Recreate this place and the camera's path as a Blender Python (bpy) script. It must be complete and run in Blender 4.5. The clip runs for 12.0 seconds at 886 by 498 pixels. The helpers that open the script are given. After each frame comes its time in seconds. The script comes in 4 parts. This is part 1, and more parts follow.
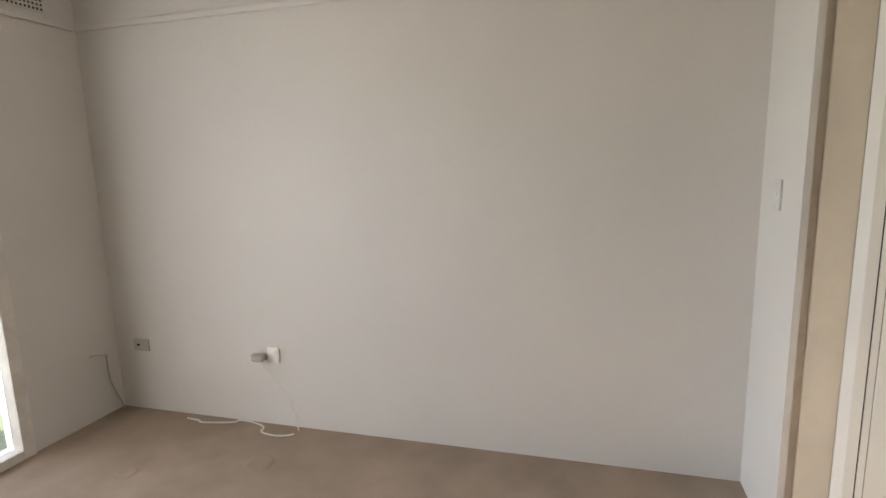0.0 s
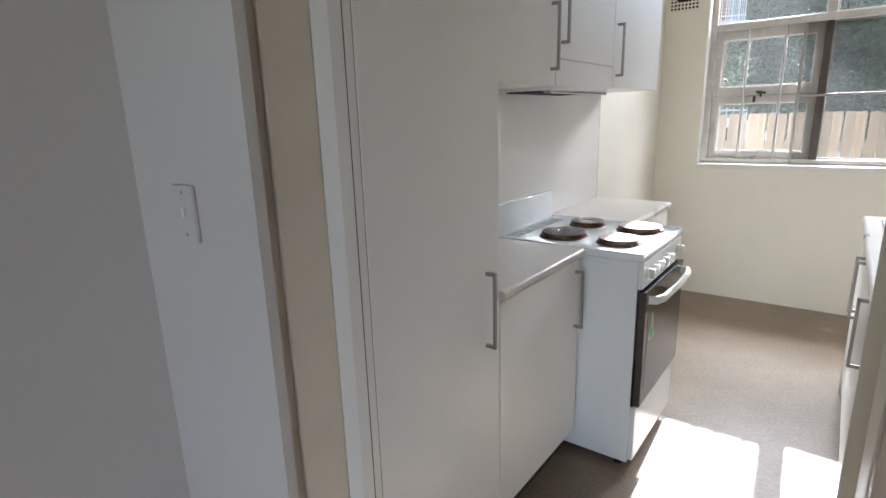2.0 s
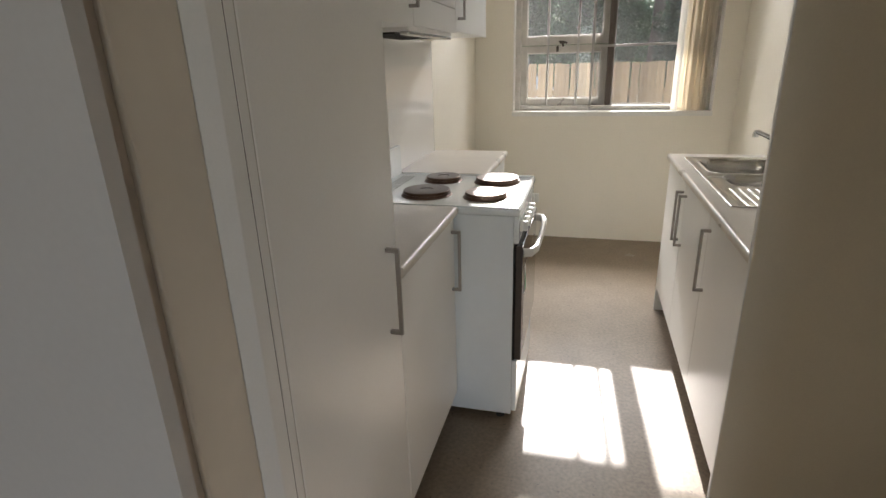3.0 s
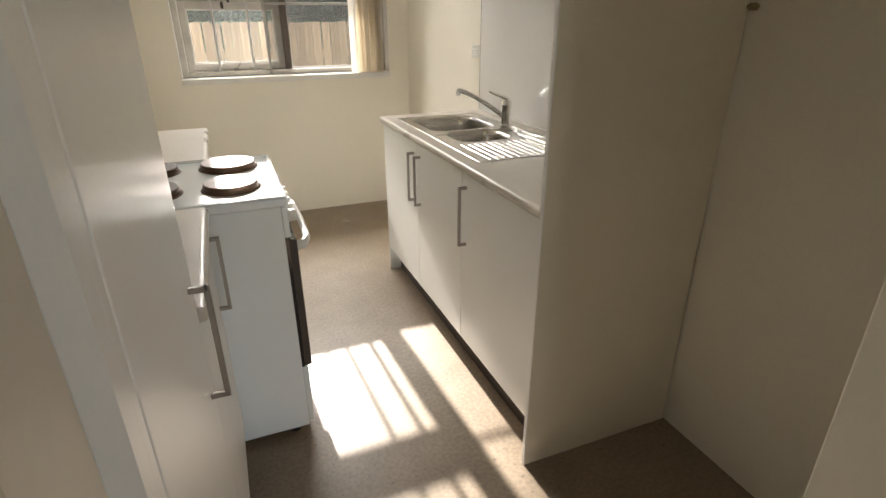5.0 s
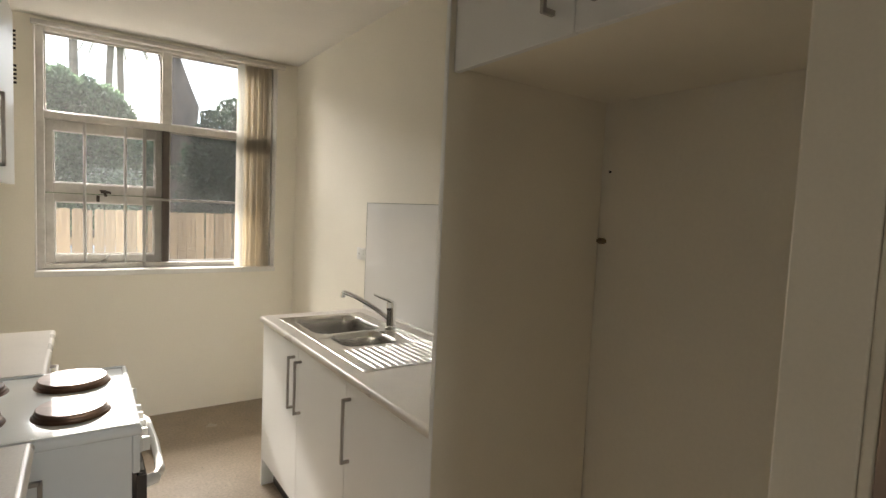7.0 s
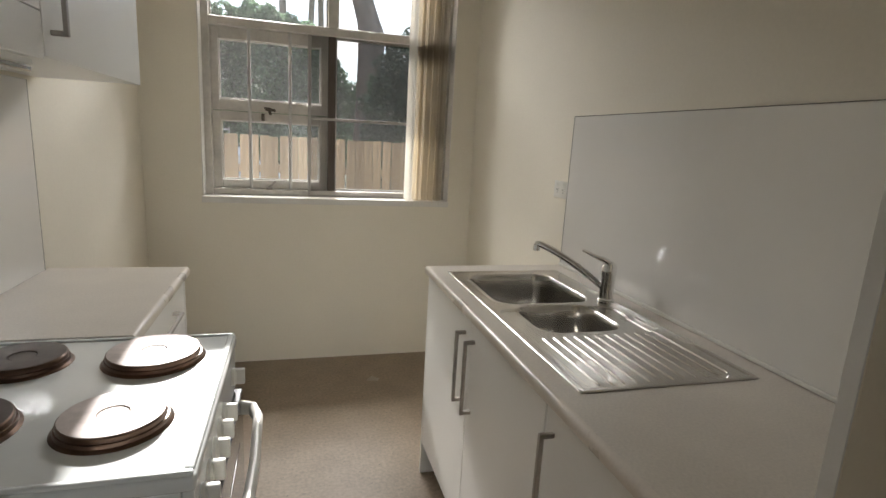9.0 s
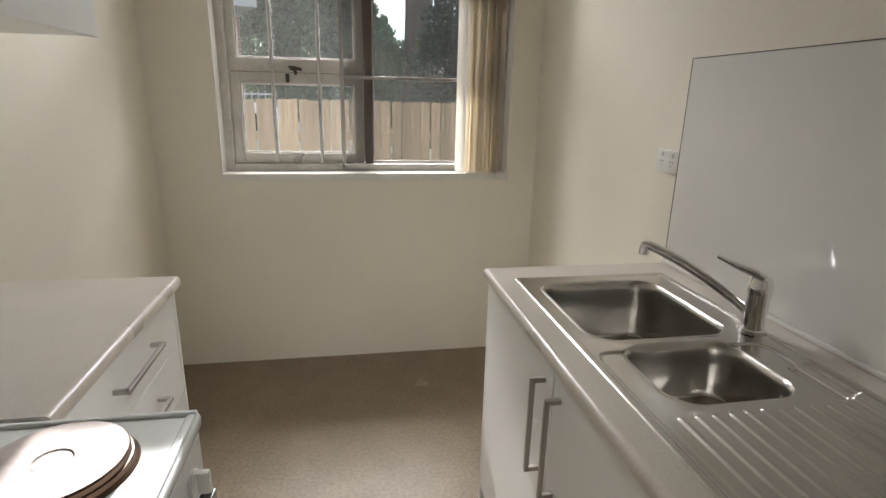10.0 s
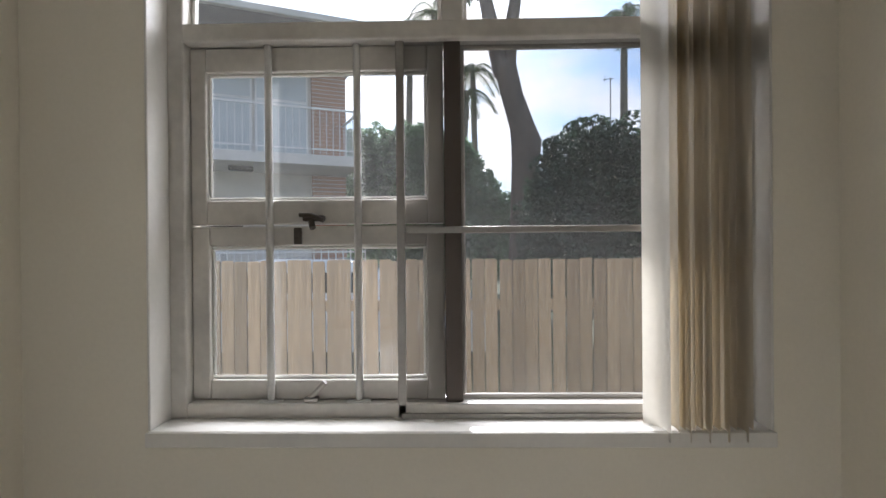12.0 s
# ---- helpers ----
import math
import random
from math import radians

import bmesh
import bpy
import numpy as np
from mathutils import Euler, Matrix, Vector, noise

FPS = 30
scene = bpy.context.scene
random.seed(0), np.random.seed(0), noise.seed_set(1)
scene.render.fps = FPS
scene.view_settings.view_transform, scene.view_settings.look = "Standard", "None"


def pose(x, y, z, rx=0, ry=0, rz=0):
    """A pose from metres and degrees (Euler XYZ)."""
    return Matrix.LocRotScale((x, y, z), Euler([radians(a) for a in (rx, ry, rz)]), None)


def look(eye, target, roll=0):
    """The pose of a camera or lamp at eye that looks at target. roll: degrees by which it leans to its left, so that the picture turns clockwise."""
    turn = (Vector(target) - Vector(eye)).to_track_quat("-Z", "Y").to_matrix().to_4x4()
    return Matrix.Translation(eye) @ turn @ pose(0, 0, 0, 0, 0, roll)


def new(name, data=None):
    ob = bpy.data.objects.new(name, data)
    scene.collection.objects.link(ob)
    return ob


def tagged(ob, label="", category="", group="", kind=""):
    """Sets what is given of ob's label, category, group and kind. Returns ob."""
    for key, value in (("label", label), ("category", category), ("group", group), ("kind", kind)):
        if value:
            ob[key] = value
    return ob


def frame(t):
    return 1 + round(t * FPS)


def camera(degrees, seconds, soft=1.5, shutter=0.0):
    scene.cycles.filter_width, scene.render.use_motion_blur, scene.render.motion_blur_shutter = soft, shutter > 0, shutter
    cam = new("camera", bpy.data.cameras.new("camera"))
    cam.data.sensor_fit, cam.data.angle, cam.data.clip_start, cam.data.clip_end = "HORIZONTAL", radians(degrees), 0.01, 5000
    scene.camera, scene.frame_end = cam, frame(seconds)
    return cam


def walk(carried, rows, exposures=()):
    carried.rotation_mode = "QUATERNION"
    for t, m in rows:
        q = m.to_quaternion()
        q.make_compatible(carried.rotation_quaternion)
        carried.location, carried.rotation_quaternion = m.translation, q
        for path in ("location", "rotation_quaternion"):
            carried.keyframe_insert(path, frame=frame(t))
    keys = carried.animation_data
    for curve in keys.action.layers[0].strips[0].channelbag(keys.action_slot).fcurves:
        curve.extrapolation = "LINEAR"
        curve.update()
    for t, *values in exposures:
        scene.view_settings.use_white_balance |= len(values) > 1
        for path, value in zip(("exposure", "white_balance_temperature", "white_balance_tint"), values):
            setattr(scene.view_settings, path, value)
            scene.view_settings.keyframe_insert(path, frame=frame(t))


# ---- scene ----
cam = camera(80.1, 12.0, soft=1.5)
PATH = [
    (0, (1.027, -3.238, 1.389), (-0.871, -3.775, 1.058), -1.5),
    (0.2, (0.912, -3.265, 1.439), (-1.04, -3.505, 1.073), -1.3),
    (0.4, (0.767, -3.274, 1.468), (-1.192, -3.229, 1.071), -1.5),
    (0.5, (0.693, -3.279, 1.478), (-1.258, -3.092, 1.079), -1.7),
    (1, (0.401, -3.274, 1.41), (-1.382, -2.442, 1.053), -1.0),
    (1.5, (0.115, -3.172, 1.396), (-1.386, -1.915, 0.987), -1.7),
    (2, (-0.104, -3.098, 1.403), (-1.278, -1.554, 0.917), -1.7),
    (2.5, (-0.311, -3.048, 1.412), (-1.102, -1.298, 0.852), -2.2),
    (3, (-0.425, -2.999, 1.388), (-0.922, -1.18, 0.721), -1.7),
    (3.5, (-0.5, -2.876, 1.366), (-0.721, -1.061, 0.554), -1.8),
    (5.5, (-0.806, -2.769, 1.416), (0.107, -1.158, 0.66), 1.5),
    (6, (-0.81, -2.777, 1.459), (0.271, -1.161, 0.987), 2.3),
    (6.5, (-0.811, -2.779, 1.484), (0.375, -1.18, 1.287), 2.7),
    (8.5, (-0.472, -2.18, 1.419), (0.212, -0.307, 1.267), 3.6),
    (9, (-0.492, -1.952, 1.387), (0.049, -0.069, 0.984), 3.2),
    (9.5, (-0.465, -1.748, 1.358), (-0.035, 0.13, 0.82), 2.1),
    (10, (-0.387, -1.442, 1.388), (-0.042, 0.449, 0.834), 1.3),
    (10.5, (-0.351, -1.09, 1.392), (-0.043, 0.838, 0.956), 1.2),
    (11, (-0.342, -0.678, 1.423), (-0.073, 1.281, 1.123), 0.4),
    (11.5, (-0.355, -0.307, 1.44), (-0.133, 1.672, 1.253), 0.2),
    (12, (-0.276, 0.051, 1.431), (-0.32, 2.051, 1.422), -0.5),
]
walk(cam, [(t, look(eye, target, roll)) for t, eye, target, roll in PATH],
     exposures=[(0.0, 3.95, 6600, 13), (0.5, 4.22, 6200, 13), (1.0, 3.95, 6100, 13), (1.5, 3.35, 6000, 13), (2.0, 2.98, 5700, 13), (2.5, 2.45, 6100, 13),
                (3.5, 2.45, 6500, 13), (5.5, 2.7, 6800, 12), (6.5, 2.7, 6800, 12), (8.5, 2.02, 6500, 12), (9.5, 2.02, 6400, 12), (10.5, 2.2, 6300, 13), (11.0, 1.9, 6400, 14), (11.5, 1.75, 6300, 14), (12.0, 1.68, 6000, 14)])

# ---- light: low sun through the window, clear sky ----
world = bpy.data.worlds.new("sky")
scene.world = world
world.use_nodes = True
wn = world.node_tree.nodes
sky = wn.new("ShaderNodeTexSky")
sky.sky_type = "NISHITA"
sky.sun_disc = False
SUN_UP = radians(27.5)
sky.sun_elevation = SUN_UP
sky.sun_rotation = radians(-3)
sky.dust_density = 1.4
wn["Background"].inputs["Strength"].default_value = 0.15
# broken cloud over the blue
wl = world.node_tree.links
dirs = wn.new("ShaderNodeTexCoord")
squash = wn.new("ShaderNodeMapping")
squash.inputs["Scale"].default_value = (1.0, 1.0, 2.6)
puffs = wn.new("ShaderNodeTexNoise")
puffs.inputs["Scale"].default_value = 5.0
puffs.inputs["Detail"].default_value = 7
puffs.inputs["Roughness"].default_value = 0.55
cover = wn.new("ShaderNodeMapRange")
cover.inputs[1].default_value, cover.inputs[2].default_value = 0.40, 0.58
clear = wn.new("ShaderNodeVectorMath")
clear.operation = "MULTIPLY"
clear.inputs[1].default_value = (0.17, 0.23, 0.32)
cloud = wn.new("ShaderNodeVectorMath")
cloud.operation = "MULTIPLY_ADD"
cloud.inputs[1].default_value = (0.12, 0.12, 0.125)
cloud.inputs[2].default_value = (1.85, 1.92, 2.05)
blend = wn.new("ShaderNodeMix")
blend.data_type = "RGBA"
wl.new(dirs.outputs["Generated"], squash.inputs["Vector"])
wl.new(squash.outputs[0], puffs.inputs["Vector"])
wl.new(puffs.outputs["Fac"], cover.inputs[0])
wl.new(sky.outputs[0], clear.inputs[0])
wl.new(sky.outputs[0], cloud.inputs[0])
wl.new(cover.outputs[0], blend.inputs["Factor"])
wl.new(clear.outputs[0], blend.inputs["A"])
wl.new(cloud.outputs[0], blend.inputs["B"])
wl.new(blend.outputs["Result"], wn["Background"].inputs["Color"])

sun_data = bpy.data.lights.new("sun", "SUN")
sun_data.energy = 3.2
sun_data.angle = radians(0.6)
sun_data.color = (1.0, 0.97, 0.92)
sun = new("sun", sun_data)
sun.matrix_world = look((-0.5, 10, 6), (0.0, 0.0, 0.8))


# skylight that falls in through the window and the living room's glass door
def daylight(name, eye, target, width, height, watts, color):
    lamp = bpy.data.lights.new(name, "AREA")
    lamp.shape = "RECTANGLE"
    lamp.size, lamp.size_y, lamp.energy, lamp.color = width, height, watts, color
    new(name, lamp).matrix_world = look(eye, target)


daylight("window_daylight", (-0.40, 3.20, 3.52), (-0.20, -1.5, 1.2), 3.6, 1.0, 76, (1.0, 0.98, 0.95))
daylight("glass_door_daylight", (0.55, -6.2, 1.05), (0.45, 0.0, 1.0), 2.4, 1.9, 3.9, (0.98, 0.96, 0.92))


# ---- materials ----
def mat(name, color, rough=0.5, metal=0.0, grain=40.0, vary=0.06, bump=0.0, blotch=2.0, stain=0.05, coat=0.0,
        per_object=0.0, stretch=(1, 1, 1), dark=None):
    m = bpy.data.materials.new(name)
    m.use_nodes = True
    nt = m.node_tree
    b = nt.nodes["Principled BSDF"]
    tc = nt.nodes.new("ShaderNodeTexCoord")
    mp = nt.nodes.new("ShaderNodeMapping")
    mp.inputs["Scale"].default_value = stretch
    nt.links.new(tc.outputs["Object"], mp.inputs["Vector"])
    fine = nt.nodes.new("ShaderNodeTexNoise")
    fine.inputs["Scale"].default_value = grain
    fine.inputs["Detail"].default_value = 5
    wide = nt.nodes.new("ShaderNodeTexNoise")
    wide.inputs["Scale"].default_value = blotch
    wide.inputs["Detail"].default_value = 4
    nt.links.new(mp.outputs[0], fine.inputs["Vector"])
    nt.links.new(mp.outputs[0], wide.inputs["Vector"])
    ramp = nt.nodes.new("ShaderNodeMapRange")
    ramp.inputs[1].default_value, ramp.inputs[2].default_value = 0.3, 0.7
    ramp.inputs[3].default_value, ramp.inputs[4].default_value = 1 - vary, 1 + vary
    ramp2 = nt.nodes.new("ShaderNodeMapRange")
    ramp2.inputs[1].default_value, ramp2.inputs[2].default_value = 0.35, 0.65
    ramp2.inputs[3].default_value, ramp2.inputs[4].default_value = 1 - stain, 1 + stain
    nt.links.new(fine.outputs["Fac"], ramp.inputs[0])
    nt.links.new(wide.outputs["Fac"], ramp2.inputs[0])
    mul = nt.nodes.new("ShaderNodeMath")
    mul.operation = "MULTIPLY"
    nt.links.new(ramp.outputs[0], mul.inputs[0])
    nt.links.new(ramp2.outputs[0], mul.inputs[1])
    last = mul.outputs[0]
    if per_object:
        oi = nt.nodes.new("ShaderNodeObjectInfo")
        r3 = nt.nodes.new("ShaderNodeMapRange")
        r3.inputs[3].default_value, r3.inputs[4].default_value = 1 - per_object, 1 + per_object
        nt.links.new(oi.outputs["Random"], r3.inputs[0])
        m2 = nt.nodes.new("ShaderNodeMath")
        m2.operation = "MULTIPLY"
        nt.links.new(last, m2.inputs[0])
        nt.links.new(r3.outputs[0], m2.inputs[1])
        last = m2.outputs[0]
    sc = nt.nodes.new("ShaderNodeVectorMath")
    sc.operation = "SCALE"
    sc.inputs[0].default_value = color
    nt.links.new(last, sc.inputs["Scale"])
    out = sc.outputs[0]
    if dark:
        mx = nt.nodes.new("ShaderNodeMix")
        mx.data_type = "RGBA"
        sp = nt.nodes.new("ShaderNodeTexNoise")
        sp.inputs["Scale"].default_value = dark[1]
        sp.inputs["Detail"].default_value = 3
        nt.links.new(mp.outputs[0], sp.inputs["Vector"])
        r4 = nt.nodes.new("ShaderNodeMapRange")
        r4.inputs[1].default_value, r4.inputs[2].default_value = dark[2], dark[2] + 0.08
        nt.links.new(sp.outputs["Fac"], r4.inputs[0])
        nt.links.new(r4.outputs[0], mx.inputs["Factor"])
        nt.links.new(out, mx.inputs["A"])
        mx.inputs["B"].default_value = (*dark[0], 1)
        out = mx.outputs["Result"]
    nt.links.new(out, b.inputs["Base Color"])
    b.inputs["Metallic"].default_value = metal
    b.inputs["Coat Weight"].default_value = coat
    rr = nt.nodes.new("ShaderNodeMapRange")
    rr.inputs[1].default_value, rr.inputs[2].default_value = 0.3, 0.7
    rr.inputs[3].default_value, rr.inputs[4].default_value = rough * 0.96, min(1.0, rough * 1.06)
    nt.links.new(wide.outputs["Fac"], rr.inputs[0])
    nt.links.new(rr.outputs[0], b.inputs["Roughness"])
    if bump:
        bp = nt.nodes.new("ShaderNodeBump")
        bp.inputs["Strength"].default_value = 0.6
        bp.inputs["Distance"].default_value = bump
        nt.links.new(fine.outputs["Fac"], bp.inputs["Height"])
        nt.links.new(bp.outputs[0], b.inputs["Normal"])
    return m


M_WALL = mat("cream wall paint", (0.84, 0.795, 0.685), 0.6, grain=90, vary=0.015, bump=0.0005, blotch=1.1, stain=0.03)
# darkened so the living room's weaker light sits in the paint
M_WALL_LR = mat("dimmed off-white wall paint", (0.59, 0.57, 0.54), 0.6, grain=90, vary=0.015, bump=0.0005, blotch=1.1, stain=0.03)
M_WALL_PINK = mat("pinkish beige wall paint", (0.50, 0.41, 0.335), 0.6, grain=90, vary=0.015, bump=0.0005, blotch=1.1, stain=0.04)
M_CEIL = mat("ceiling paint", (0.85, 0.82, 0.76), 0.8, grain=60, vary=0.015, bump=0.001, blotch=1.5, stain=0.03)
M_FLOOR = mat("brown speckled vinyl", (0.265, 0.205, 0.145), 0.42, grain=70, vary=0.18, bump=0.0003, blotch=7, stain=0.08,
              dark=((0.13, 0.10, 0.075), 60, 0.66))
M_CARPET = mat("worn beige carpet", (0.31, 0.24, 0.185), 0.95, grain=260, vary=0.2, bump=0.004, blotch=4, stain=0.12)
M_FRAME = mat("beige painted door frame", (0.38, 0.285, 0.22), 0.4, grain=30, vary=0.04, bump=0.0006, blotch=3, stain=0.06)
M_JAMB = mat("beige painted jamb", (0.72, 0.66, 0.56), 0.4, grain=30, vary=0.015, bump=0.0006, blotch=3, stain=0.06)
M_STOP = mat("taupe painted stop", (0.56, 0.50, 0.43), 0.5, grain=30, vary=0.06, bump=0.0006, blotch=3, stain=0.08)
M_CAB = mat("white melamine", (0.84, 0.835, 0.80), 0.30, grain=200, vary=0.012, blotch=2, stain=0.02)
M_CABSIDE = mat("cream melamine panel", (0.86, 0.805, 0.67), 0.4, grain=200, vary=0.015, blotch=2, stain=0.03)
M_TOP = mat("pale laminate worktop", (0.62, 0.575, 0.51), 0.33, grain=180, vary=0.07, blotch=6, stain=0.04)
M_TOPEDGE = mat("pale laminate worktop edge", (0.66, 0.605, 0.53), 0.28, grain=180, vary=0.04, blotch=6, stain=0.03)
M_STEEL = mat("brushed stainless steel", (0.54, 0.52, 0.485), 0.23, 1.0, grain=60, vary=0.012, blotch=8, stain=0.03)
M_CHROME = mat("chrome", (0.80, 0.80, 0.79), 0.09, 1.0, grain=60, vary=0.02)
M_NICKEL = mat("brushed nickel", (0.40, 0.375, 0.345), 0.36, 1.0, grain=200, vary=0.04)
M_ENAMEL = mat("white enamel", (0.80, 0.83, 0.82), 0.16, grain=30, vary=0.01, coat=0.3, stain=0.015)
M_PLASTIC = mat("white plastic", (0.78, 0.77, 0.72), 0.35, grain=80, vary=0.015)
M_BLACK = mat("black glass", (0.012, 0.012, 0.012), 0.08, grain=30, vary=0.1, coat=0.5)
M_DARK = mat("dark recess", (0.02, 0.017, 0.014), 0.8, grain=60, vary=0.2)
M_KICK = mat("dark brown kickboard", (0.05, 0.037, 0.028), 0.5, grain=80, vary=0.15)
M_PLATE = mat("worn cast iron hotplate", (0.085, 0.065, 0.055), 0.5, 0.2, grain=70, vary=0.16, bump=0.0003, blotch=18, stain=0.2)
# front plates: window sheen on the worn metal is put into the paler colour
M_PLATE_SHEEN = mat("worn hotplate with painted sheen", (0.62, 0.55, 0.52), 0.5, 0.1, grain=70, vary=0.08, bump=0.0003, blotch=18, stain=0.12)
M_RING = mat("heat-browned steel ring", (0.11, 0.065, 0.042), 0.32, 0.7, grain=50, vary=0.12, blotch=20, stain=0.25)
M_SPLASH = mat("glossy white splashback", (0.79, 0.775, 0.735), 0.07, grain=20, vary=0.006, coat=0.4, stain=0.01)
M_SCUFF = mat("pale scuffed vinyl", (0.34, 0.29, 0.235), 0.5, grain=110, vary=0.2, blotch=7, stain=0.1)
M_EDGE = mat("grey-green glass edge", (0.20, 0.20, 0.17), 0.25, grain=60, vary=0.08)
M_WIN = mat("white painted window timber", (0.62, 0.59, 0.54), 0.45, grain=45, vary=0.05, bump=0.0008, blotch=7, stain=0.1)
M_WHITE = mat("white gloss paint", (0.78, 0.76, 0.71), 0.35, grain=60, vary=0.02, bump=0.0005, blotch=5, stain=0.04)
M_BROWNALU = mat("brown-grey aluminium", (0.16, 0.13, 0.11), 0.45, 0.4, grain=90, vary=0.08)
M_ALU = mat("dull aluminium", (0.42, 0.40, 0.37), 0.4, 0.8, grain=120, vary=0.06)
M_BAR = mat("white painted steel bar", (0.60, 0.59, 0.56), 0.4, grain=60, vary=0.05)
M_BRASS = mat("tarnished brass", (0.30, 0.23, 0.13), 0.4, 0.9, grain=90, vary=0.15)
M_LATCH = mat("dark worn latch metal", (0.09, 0.075, 0.06), 0.4, 0.7, grain=90, vary=0.2)
M_GREEN = mat("green label", (0.16, 0.42, 0.18), 0.5, grain=40, vary=0.03)
M_CABLE = mat("white cable", (0.66, 0.64, 0.60), 0.5, grain=60, vary=0.04)
M_DARKCABLE = mat("grey cable", (0.34, 0.30, 0.26), 0.5, grain=60, vary=0.04)
M_GREYPLATE = mat("grey socket plate", (0.42, 0.39, 0.35), 0.5, grain=60, vary=0.04)


def vane_mat():
    m = mat("blind vane fabric", (0.78, 0.75, 0.68), 0.75, grain=300, vary=0.05, blotch=5, stain=0.08, per_object=0.22)
    nt = m.node_tree
    b = nt.nodes["Principled BSDF"]
    tr = nt.nodes.new("ShaderNodeBsdfTranslucent")
    tr.inputs["Color"].default_value = (0.82, 0.75, 0.62, 1)
    mx = nt.nodes.new("ShaderNodeMixShader")
    mx.inputs[0].default_value = 0.52
    nt.links.new(b.outputs[0], mx.inputs[1])
    nt.links.new(tr.outputs[0], mx.inputs[2])
    nt.links.new(mx.outputs[0], nt.nodes["Material Output"].inputs[0])
    return m


M_VANE = vane_mat()


def glass_mat():
    m = bpy.data.materials.new("window glass")
    m.use_nodes = True
    nt = m.node_tree
    nt.nodes.remove(nt.nodes["Principled BSDF"])
    tr = nt.nodes.new("ShaderNodeBsdfTransparent")
    tr.inputs["Color"].default_value = (0.95, 0.965, 0.96, 1)
    gl = nt.nodes.new("ShaderNodeBsdfGlossy")
    gl.inputs["Roughness"].default_value = 0.03
    fr = nt.nodes.new("ShaderNodeFresnel")
    fr.inputs[0].default_value = 1.45
    mx = nt.nodes.new("ShaderNodeMixShader")
    nt.links.new(fr.outputs[0], mx.inputs[0])
    nt.links.new(tr.outputs[0], mx.inputs[1])
    nt.links.new(gl.outputs[0], mx.inputs[2])
    # a film of dust that scatters a little light and stands for glare haze
    df = nt.nodes.new("ShaderNodeBsdfDiffuse")
    df.inputs["Color"].default_value = (0.7, 0.7, 0.68, 1)
    tl = nt.nodes.new("ShaderNodeBsdfTranslucent")
    tl.inputs["Color"].default_value = (0.7, 0.7, 0.68, 1)
    ad = nt.nodes.new("ShaderNodeMixShader")
    nt.links.new(df.outputs[0], ad.inputs[1])
    nt.links.new(tl.outputs[0], ad.inputs[2])
    ad.inputs[0].default_value = 0.6
    tc = nt.nodes.new("ShaderNodeTexCoord")
    ns = nt.nodes.new("ShaderNodeTexNoise")
    ns.inputs["Scale"].default_value = 70
    ns.inputs["Detail"].default_value = 8
    nt.links.new(tc.outputs["Object"], ns.inputs["Vector"])
    mr = nt.nodes.new("ShaderNodeMapRange")
    mr.inputs[1].default_value, mr.inputs[2].default_value = 0.35, 0.75
    mr.inputs[3].default_value, mr.inputs[4].default_value = 0.014, 0.030
    nt.links.new(ns.outputs["Fac"], mr.inputs[0])
    m2 = nt.nodes.new("ShaderNodeMixShader")
    nt.links.new(mr.outputs[0], m2.inputs[0])
    nt.links.new(mx.outputs[0], m2.inputs[1])
    nt.links.new(ad.outputs[0], m2.inputs[2])
    nt.links.new(m2.outputs[0], nt.nodes["Material Output"].inputs[0])
    return m


M_GLASS = glass_mat()


def screen_mat():
    m = bpy.data.materials.new("fly screen mesh")
    m.use_nodes = True
    nt = m.node_tree
    b = nt.nodes["Principled BSDF"]
    b.inputs["Base Color"].default_value = (0.05, 0.045, 0.04, 1)
    b.inputs["Roughness"].default_value = 0.6
    tr = nt.nodes.new("ShaderNodeBsdfTransparent")
    mx = nt.nodes.new("ShaderNodeMixShader")
    mx.inputs[0].default_value = 0.20
    nt.links.new(tr.outputs[0], mx.inputs[1])
    nt.links.new(b.outputs[0], mx.inputs[2])
    nt.links.new(mx.outputs[0], nt.nodes["Material Output"].inputs[0])
    return m


M_SCREEN = screen_mat()


# ---- mesh helpers ----
def add_box(bm, x0, x1, y0, y1, z0, z1, bevel=0.0, seg=2):
    """A box with rounded edges, added to bm."""
    part_bm = bmesh.new()
    bmesh.ops.create_cube(part_bm, size=1.0)
    for v in part_bm.verts:
        v.co = Vector((x0 if v.co.x < 0 else x1, y0 if v.co.y < 0 else y1, z0 if v.co.z < 0 else z1))
    if bevel:
        bmesh.ops.bevel(part_bm, geom=list(part_bm.edges), offset=bevel, segments=seg, profile=0.5, affect="EDGES")
    merge(bm, part_bm)
    return bm


def merge(bm, other):
    me = bpy.data.meshes.new("tmp")
    other.to_mesh(me)
    bm.from_mesh(me)
    bpy.data.meshes.remove(me)
    other.free()


def box(x0, x1, y0, y1, z0, z1, bevel=0.0, seg=2):
    return add_box(bmesh.new(), min(x0, x1), max(x0, x1), min(y0, y1), max(y0, y1), min(z0, z1), max(z0, z1), bevel, seg)


